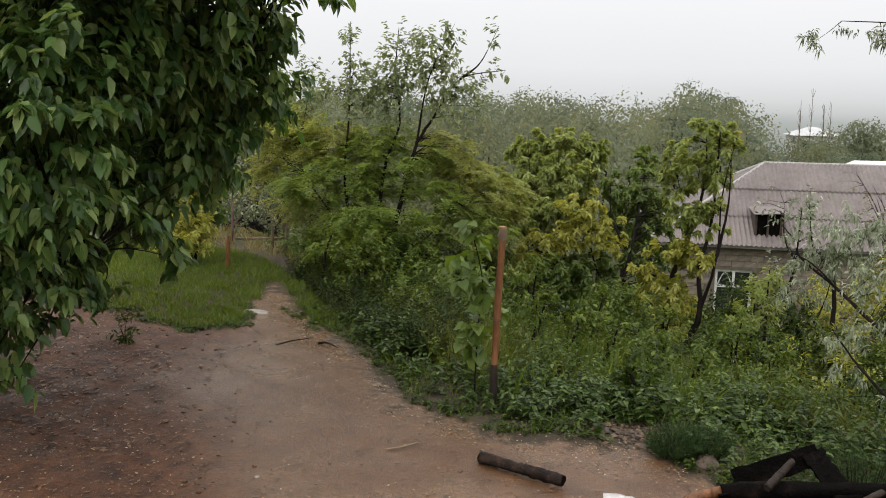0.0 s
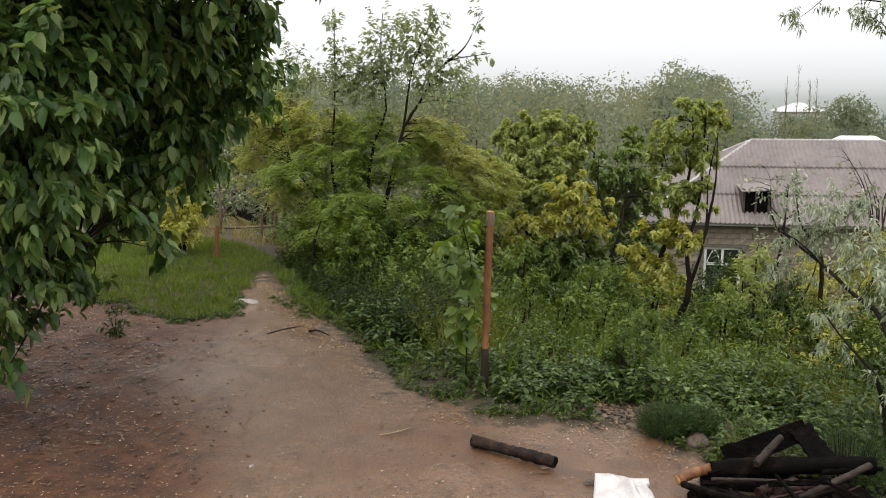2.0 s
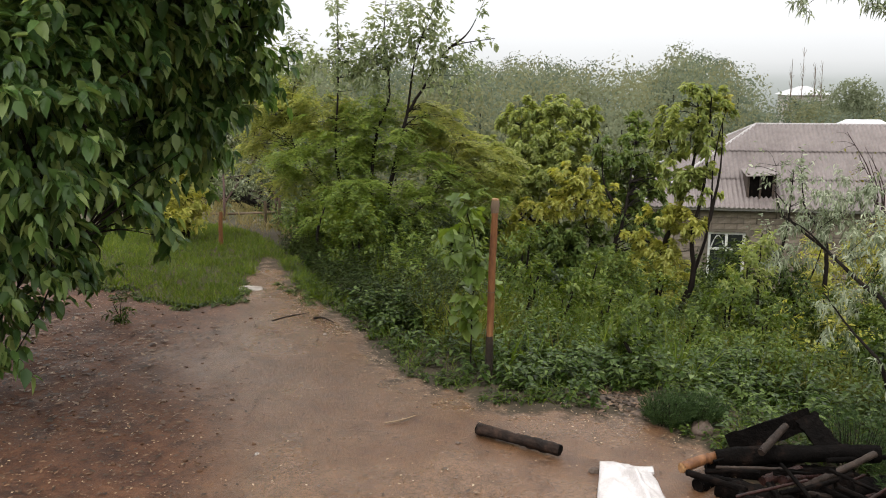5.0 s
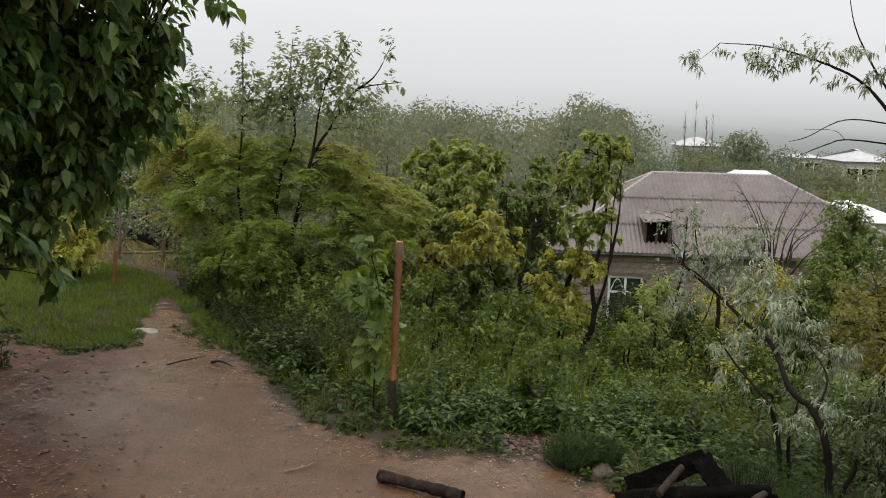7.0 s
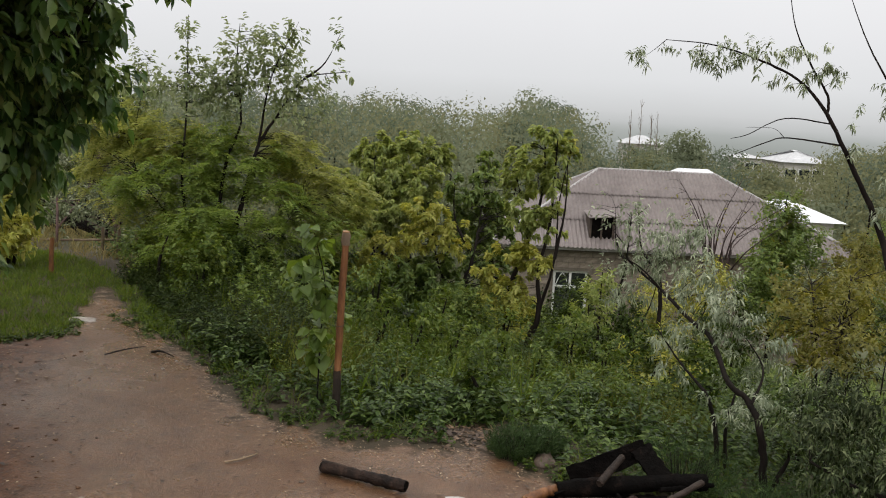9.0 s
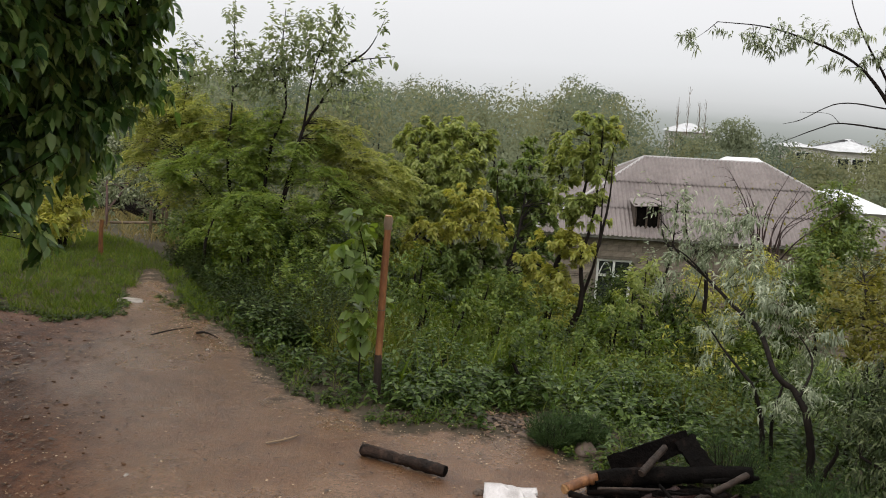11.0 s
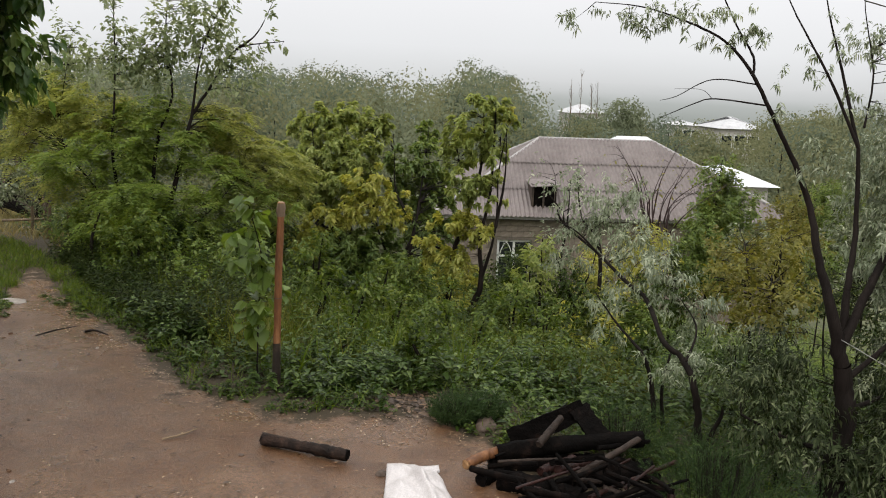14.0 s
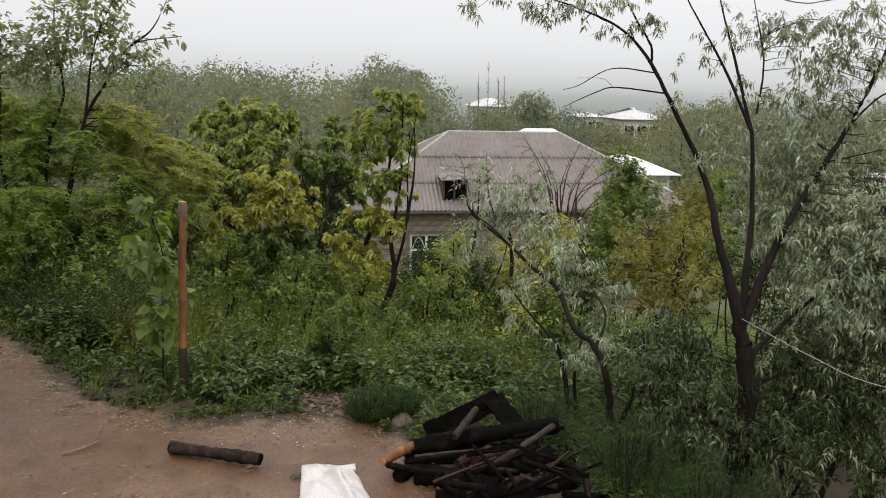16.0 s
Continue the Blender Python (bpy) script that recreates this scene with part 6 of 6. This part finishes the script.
v, q = tubes([np.array(ring)], 5)
child("wire_tie", local(mesh_np("wire_tie", v, q, [WIRE], True), pa), post, "rusty wire tie")

VINE = [(-0.9, 6.2, 0.6, 0.13, 0.18), (-0.96, 6.2, 0.88, 0.19, 0.14), (-1.04, 6.2, 1.12, 0.2, 0.12), (-0.97, 6.22, 1.25, 0.07, 0.08), (-1.0, 6.3, 0.4, 0.18, 0.15)]
tree("grape_vine", "young vine with large pale leaves beside the post", "vine", [[(-0.95, 6.25, -0.05), (-0.93, 6.22, 0.5), (-0.9, 6.2, 0.9), (-0.99, 6.2, 1.3)]],
     [(VINE, dict(spacing=0.13, per=5, twig=0.08, length=0.1, width=0.085, droop=0.5, spread=1.0, shell=0.2, twigs=0.9, bend=0.25), LF_VINE)], BARK, 0.007, 0.003, 0.004)


def log(label, p, q, r, kind, group="", bark=None):
    mat = bark or (CHAR_AND_HATCH, POSTWOOD, GREYWOOD, CHAR_AND_HATCH, REDWOOD)[kind]
    name = ("charred_log", "peeled_pole", "grey_pole", "charred_board", "split_billet")[kind]
    p, q = np.array(p, float), np.array(q, float)
    mid = (p + q) / 2 + rng.normal(size=3) * (0.006 if kind < 2 else 0.002)
    th = thing(name, label, "firewood", tuple(p), group)
    if kind == 3:
        d = unit(q - p)
        w = np.cross(d, (0.25, -0.9, 0.3))
        w = unit(w)
        n = np.cross(d, w)
        bm = bmesh.new()
        L = float(np.linalg.norm(q - p))
        bmesh.ops.create_grid(bm, x_segments=10, y_segments=3, size=0.5)
        g = bmesh.ops.extrude_face_region(bm, geom=bm.faces[:])
        for v in [e for e in g["geom"] if isinstance(e, bmesh.types.BMVert)]:
            v.co.z += 0.35
        for v in bm.verts:
            t, s, h = v.co.x + 0.5, v.co.y, v.co.z - 0.15
            j = noise.noise(Vector((t * 7, s * 4, h * 3 + L))) * 0.02
            pos = d * t * L + w * (s * 2.6 * r + j) + n * (h * r + j * 0.5)
            v.co = Vector(pos)
        part("board", bm, mat, th)
        return th
    rr = r * rng.uniform(0.95, 1.05, 3)
    ln = smooth_line([(*p, rr[0]), (*mid, rr[1]), (*q, rr[2] * 0.92)], 12)
    ln[1:-1, :3] += rng.normal(size=(len(ln) - 2, 3)) * 0.05 * r
    v, f = tubes([ln], 11 if kind < 3 else 6, 0.07 if kind == 0 else 0.1)
    if kind in (0, 4):
        ring = 11 if kind == 0 else 6
        knob = np.array([1 + 0.24 * noise.noise(Vector((2.6 * c, 2.6 * math.cos(6.283 * k / ring), 2.6 * math.sin(6.283 * k / ring) + 20 * r + p[0]))) for c in np.linspace(0, 1, len(ln)) for k in range(ring)])
        v = np.repeat(ln[:, :3], ring, 0) + (v - np.repeat(ln[:, :3], ring, 0)) * knob[:, None]
    child("bark", local(mesh_np("bark", v, f, [mat], False), tuple(p)), th)
    d = q - p
    cm = CUTWOOD if kind in (1,) else (GREYWOOD if kind == 2 else (REDWOOD if kind == 4 else CHAR_AND_HATCH))
    end_disc(p, d, rr[0] * 0.96, cm, th, tuple(p))
    end_disc(q, d, rr[2] * 0.88, cm, th, tuple(p))
    return th


log("dark wet barked log lying alone on the clay", (-0.7, 4.96, 0.036), (-0.175, 4.745, 0.036), 0.036, 0, bark=BARKLOG)
PILE_A = [
    ((0.72, 4.72, 0.07), (1.62, 4.85, 0.11), 0.055, 0),
    ((0.52, 4.6, 0.05), (0.74, 4.75, 0.07), 0.03, 1),
    ((0.83, 5.0, 0.03), (1.29, 5.0, 0.24), 0.05, 3),
    ((1.25, 5.0, 0.25), (1.38, 4.85, 0.1), 0.05, 3),
    ((0.95, 4.65, 0.16), (1.11, 4.85, 0.24), 0.022, 2),
    ((0.71, 4.6, 0.07), (1.05, 4.6, 0.09), 0.01, 2),
    ((0.94, 4.5, 0.06), (1.16, 4.65, 0.07), 0.03, 4),
    ((1.04, 4.5, 0.07), (1.27, 4.7, 0.02), 0.028, 4),
    ((1.14, 4.45, 0.07), (1.57, 4.75, 0.15), 0.02, 2),
    ((1.05, 4.4, 0.07), (1.26, 4.4, 0.05), 0.014, 2),
    ((1.27, 4.35, 0.04), (1.46, 4.3, -0.01), 0.018, 2),
]
PILE_B = [
    ((1.17, 4.25, 0.03), (1.79, 4.7, 0.03), 0.014, 4),
    ((1.48, 4.2, -0.01), (1.8, 4.3, -0.08), 0.02, 0),
    ((1.63, 4.3, 0.05), (1.63, 4.2, -0.12), 0.02, 4),
    ((0.71, 4.5, 0.0), (1.13, 4.3, 0.0), 0.06, 0),
    ((0.68, 4.75, -0.02), (1.31, 4.8, -0.03), 0.06, 0),
    ((0.79, 4.2, 0.0), (1.36, 4.35, -0.02), 0.055, 0),
    ((1.12, 4.55, -0.04), (1.65, 4.75, -0.03), 0.055, 0),
    ((0.6, 4.5, 0.0), (0.82, 4.8, -0.02), 0.04, 0),
    ((1.17, 4.2, -0.05), (1.65, 4.5, -0.08), 0.05, 0),
    ((1.45, 4.9, -0.06), (1.64, 4.6, -0.03), 0.045, 0),
    ((0.89, 4.4, 0.01), (0.95, 4.2, 0.01), 0.03, 4),
    ((0.8, 4.9, 0.0), (1.5, 4.95, 0.06), 0.05, 0),
]
PILE_C = []
for i in range(26):
    x, y = rng.uniform(0.62, 1.68), rng.uniform(4.15, 4.85)
    a, r = rng.normal() * 0.9, rng.uniform(0.05, 0.2)
    z = 0.07 + 0.1 * math.exp(-((x - 1.15) / 0.4) ** 2) * rng.random() - 0.04 * max(0, x - 1.2)
    PILE_C.append(((x - r * math.cos(a), y - r * math.sin(a), z + 0.05 * rng.normal()), (x + r * math.cos(a), y + r * math.sin(a), z + 0.05 * rng.normal()), rng.uniform(0.007, 0.02), int(rng.choice([0, 0, 0, 3, 0, 4]))))
WORDS = ("black charred log in the woodpile", "peeled orange-brown pole in the woodpile", "weathered grey-brown pole on the woodpile",
         "charred board propped on the woodpile", "wet red-brown split billet in the woodpile")
for p, q, r, k in PILE_A + PILE_B + PILE_C:
    log(WORDS[k], p, q, r, k, "woodpile")


def sack():
    """A crumpled woven sack lying flat, with one turned-in side."""
    bm = bmesh.new()
    n, m = 34, 40
    grid = []
    for j in range(m + 1):
        row = []
        for i in range(n + 1):
            u, v = i / n, j / m
            x = 0.055 + 0.335 * u + 0.03 * math.sin(4 * v + 0.6) * (u - 0.2) - 0.04 * u * max(0, v - 0.75) * 4 * (v < 0.9) + 0.09 * u * max(0, 0.55 - v)
            y = 3.98 + 0.70 * v - 0.02 * u + 0.012 * math.sin(7 * u)
            nz = noise.noise(Vector((u * 3.5, v * 5, 2.0))) * 0.030 + noise.noise(Vector((u * 9 + v * 5, v * 10, 5.0))) * 0.010
            edge = min(1, 4 * min(u, 1 - u, v, 1 - v)) ** 0.7
            fold = 0.03 * math.exp(-((u - 0.78 + 0.25 * v) / 0.07) ** 2) + 0.018 * math.exp(-((u + v - 1.25) / 0.08) ** 2)
            row.append(bm.verts.new((x, y, 0.014 + edge * (0.035 + nz + fold))))
        grid.append(row)
    for j in range(m):
        for i in range(n):
            bm.faces.new((grid[j][i], grid[j][i + 1], grid[j + 1][i + 1], grid[j + 1][i])).smooth = True
    rim = [grid[0][i] for i in range(n + 1)] + [grid[j][n] for j in range(1, m + 1)] + [grid[m][i] for i in range(n - 1, -1, -1)] + [grid[j][0] for j in range(m - 1, 0, -1)]
    low = [bm.verts.new((v.co.x, v.co.y, 0.0)) for v in rim]
    for k in range(len(rim)):
        bm.faces.new((rim[k - 1], low[k - 1], low[k], rim[k]))
    bm.faces.new(low)
    ob = part("sack", bm, SACKMAT)
    tagged(ob, "crumpled white woven sack lying flat on wet clay", "sack")
    rock("stone", "small brown stone holding down the sack", 0.03, 4.6, 0.035, 0.03, 0.025, STONE)


sack()
stick("fallen_twig", "thin dark twig lying on the path", [(-2.94, 7.08, 0.005, 0.006), (-2.82, 7.2, 0.02, 0.006), (-2.7, 7.41, 0.0, 0.003)], BARK)
stick("fallen_twig", "short dark broken twig beside the weeds", [(-2.6, 7.28, -0.01, 0.012), (-2.5, 7.24, 0.01, 0.009), (-2.38, 7.21, -0.02, 0.004)], BARK)
stick("fallen_twig", "pale stripped twig pressed into the clay", [(-1.32, 5.0, 0.012, 0.006), (-1.22, 5.06, 0.016, 0.006), (-1.15, 5.16, 0.012, 0.004)], LITTER)
stick("rope", "pale rope strung from the dark tree trunk", [(2.74, 4.78, 0.8, 0.0028), (3.05, 4.45, 0.64, 0.0028), (3.4, 4.15, 0.53, 0.0028), (4.6, 3.2, 0.45, 0.0028)], ROPE, "rope", 0.0)
stick("cable", "thin overhead cable across the sky", [(2.82, 5.1, 2.78, 0.004), (3.4, 5.5, 2.76, 0.004), (4.06, 6.0, 2.86, 0.004), (6.5, 7.5, 3.2, 0.004)], WIRE, "cable", 0.0)

fence = thing("fence", "low rustic fence of stakes and one pale rail", "fence", (-6.0, 13.0, -0.6))
fa = (-6.0, 13.0, -0.6)
for x, y, h, lean in ((-6.9, 12.9, 0.75, 0.02), (-5.45, 13.0, 0.45, 0.02), (-5.22, 13.0, 0.55, 0.05), (-4.7, 12.6, 0.5, -0.05)):
    g = drop(x, y)
    v, q = tubes([smooth_line([(x, y, g - 0.15, 0.03), (x + lean, y, g + h, 0.025)], 4)], 7, 0.1)
    child("stake", local(mesh_np("stake", v, q, [BARK_PALE], True), fa), fence)
v, q = tubes([smooth_line([(-7.0, 12.95, -0.04, 0.022), (-6.2, 13.05, -0.06, 0.022), (-5.3, 13.1, -0.02, 0.018)], 5)], 7, 0.08)
child("rail", local(mesh_np("rail", v, q, [BARK_PALE], True), fa), fence, "pale wooden rail")
stick("stake", "thin dark crooked stake in weeds by the path", [(-3.52, 10, -0.4, 0.022), (-3.5, 10, 0.1, 0.02), (-3.47, 10, 0.35, 0.018), (-3.38, 10, 0.6, 0.008)], BARK)
stick("stake", "leaning brown stake beyond the path", [(-3.95, 12, -0.6, 0.03), (-4.03, 12, -0.2, 0.03), (-4.1, 12, 0.12, 0.025)], BARK_PALE)
stick("stake", "thick brown stump of a trunk by the grass", [(-4.95, 10.3, -0.15, 0.035), (-4.95, 10.3, 0.2, 0.03), (-4.93, 10.3, 0.45, 0.026)], POSTWOOD)


# ---- stone blocks of the house front ----
def block_mesh(w, h):
    bm = box_bm(-w / 2, -0.02, -h / 2, w / 2, 0.02, h / 2, bevel=0.008)
    me = bpy.data.meshes.new("block")
    bm.to_mesh(me)
    bm.free()
    me.materials.append(BLOCKMAT)
    return me


full, rest_v, rest_q, nb = block_mesh(0.385, 0.185), [], [], 0
front = [ob for ob in house.children if ob.name.startswith("wall")][0]
for row in range(23):
    z = -6.55 + 0.2 * row
    x = HX0 + 0.2 + (0.2 if row % 2 else 0.0)
    while x < HX1 - 0.15:
        clear = x + 0.2 < WX0 - 0.02 or x - 0.2 > WX1 + 0.02 or z + 0.1 < WZ0 - 0.08 or z - 0.1 > WZ1
        if clear and z < EAVE - 0.2:
            c = (x - 7.7, HY0 - 0.008 - 32 + 0.004 * rng.normal(), z + 6.4)
            if x < 7.4 and z > -4.8:
                ob = child("block", full, house)
                ob.location = c
                ob.rotation_euler = (0, 0, 0.006 * rng.normal())
            else:
                k = np.array([v.co for v in full.vertices]) + np.array(c)
                rest_v.append(k)
                for p in full.polygons:
                    if len(p.vertices) == 4:
                        rest_q.append([i + nb for i in p.vertices])
                nb += len(k)
        x += 0.4
tagged(child("masonry", mesh_np("masonry", np.concatenate(rest_v), np.array(rest_q), [BLOCKMAT]), house), kind="stuff")
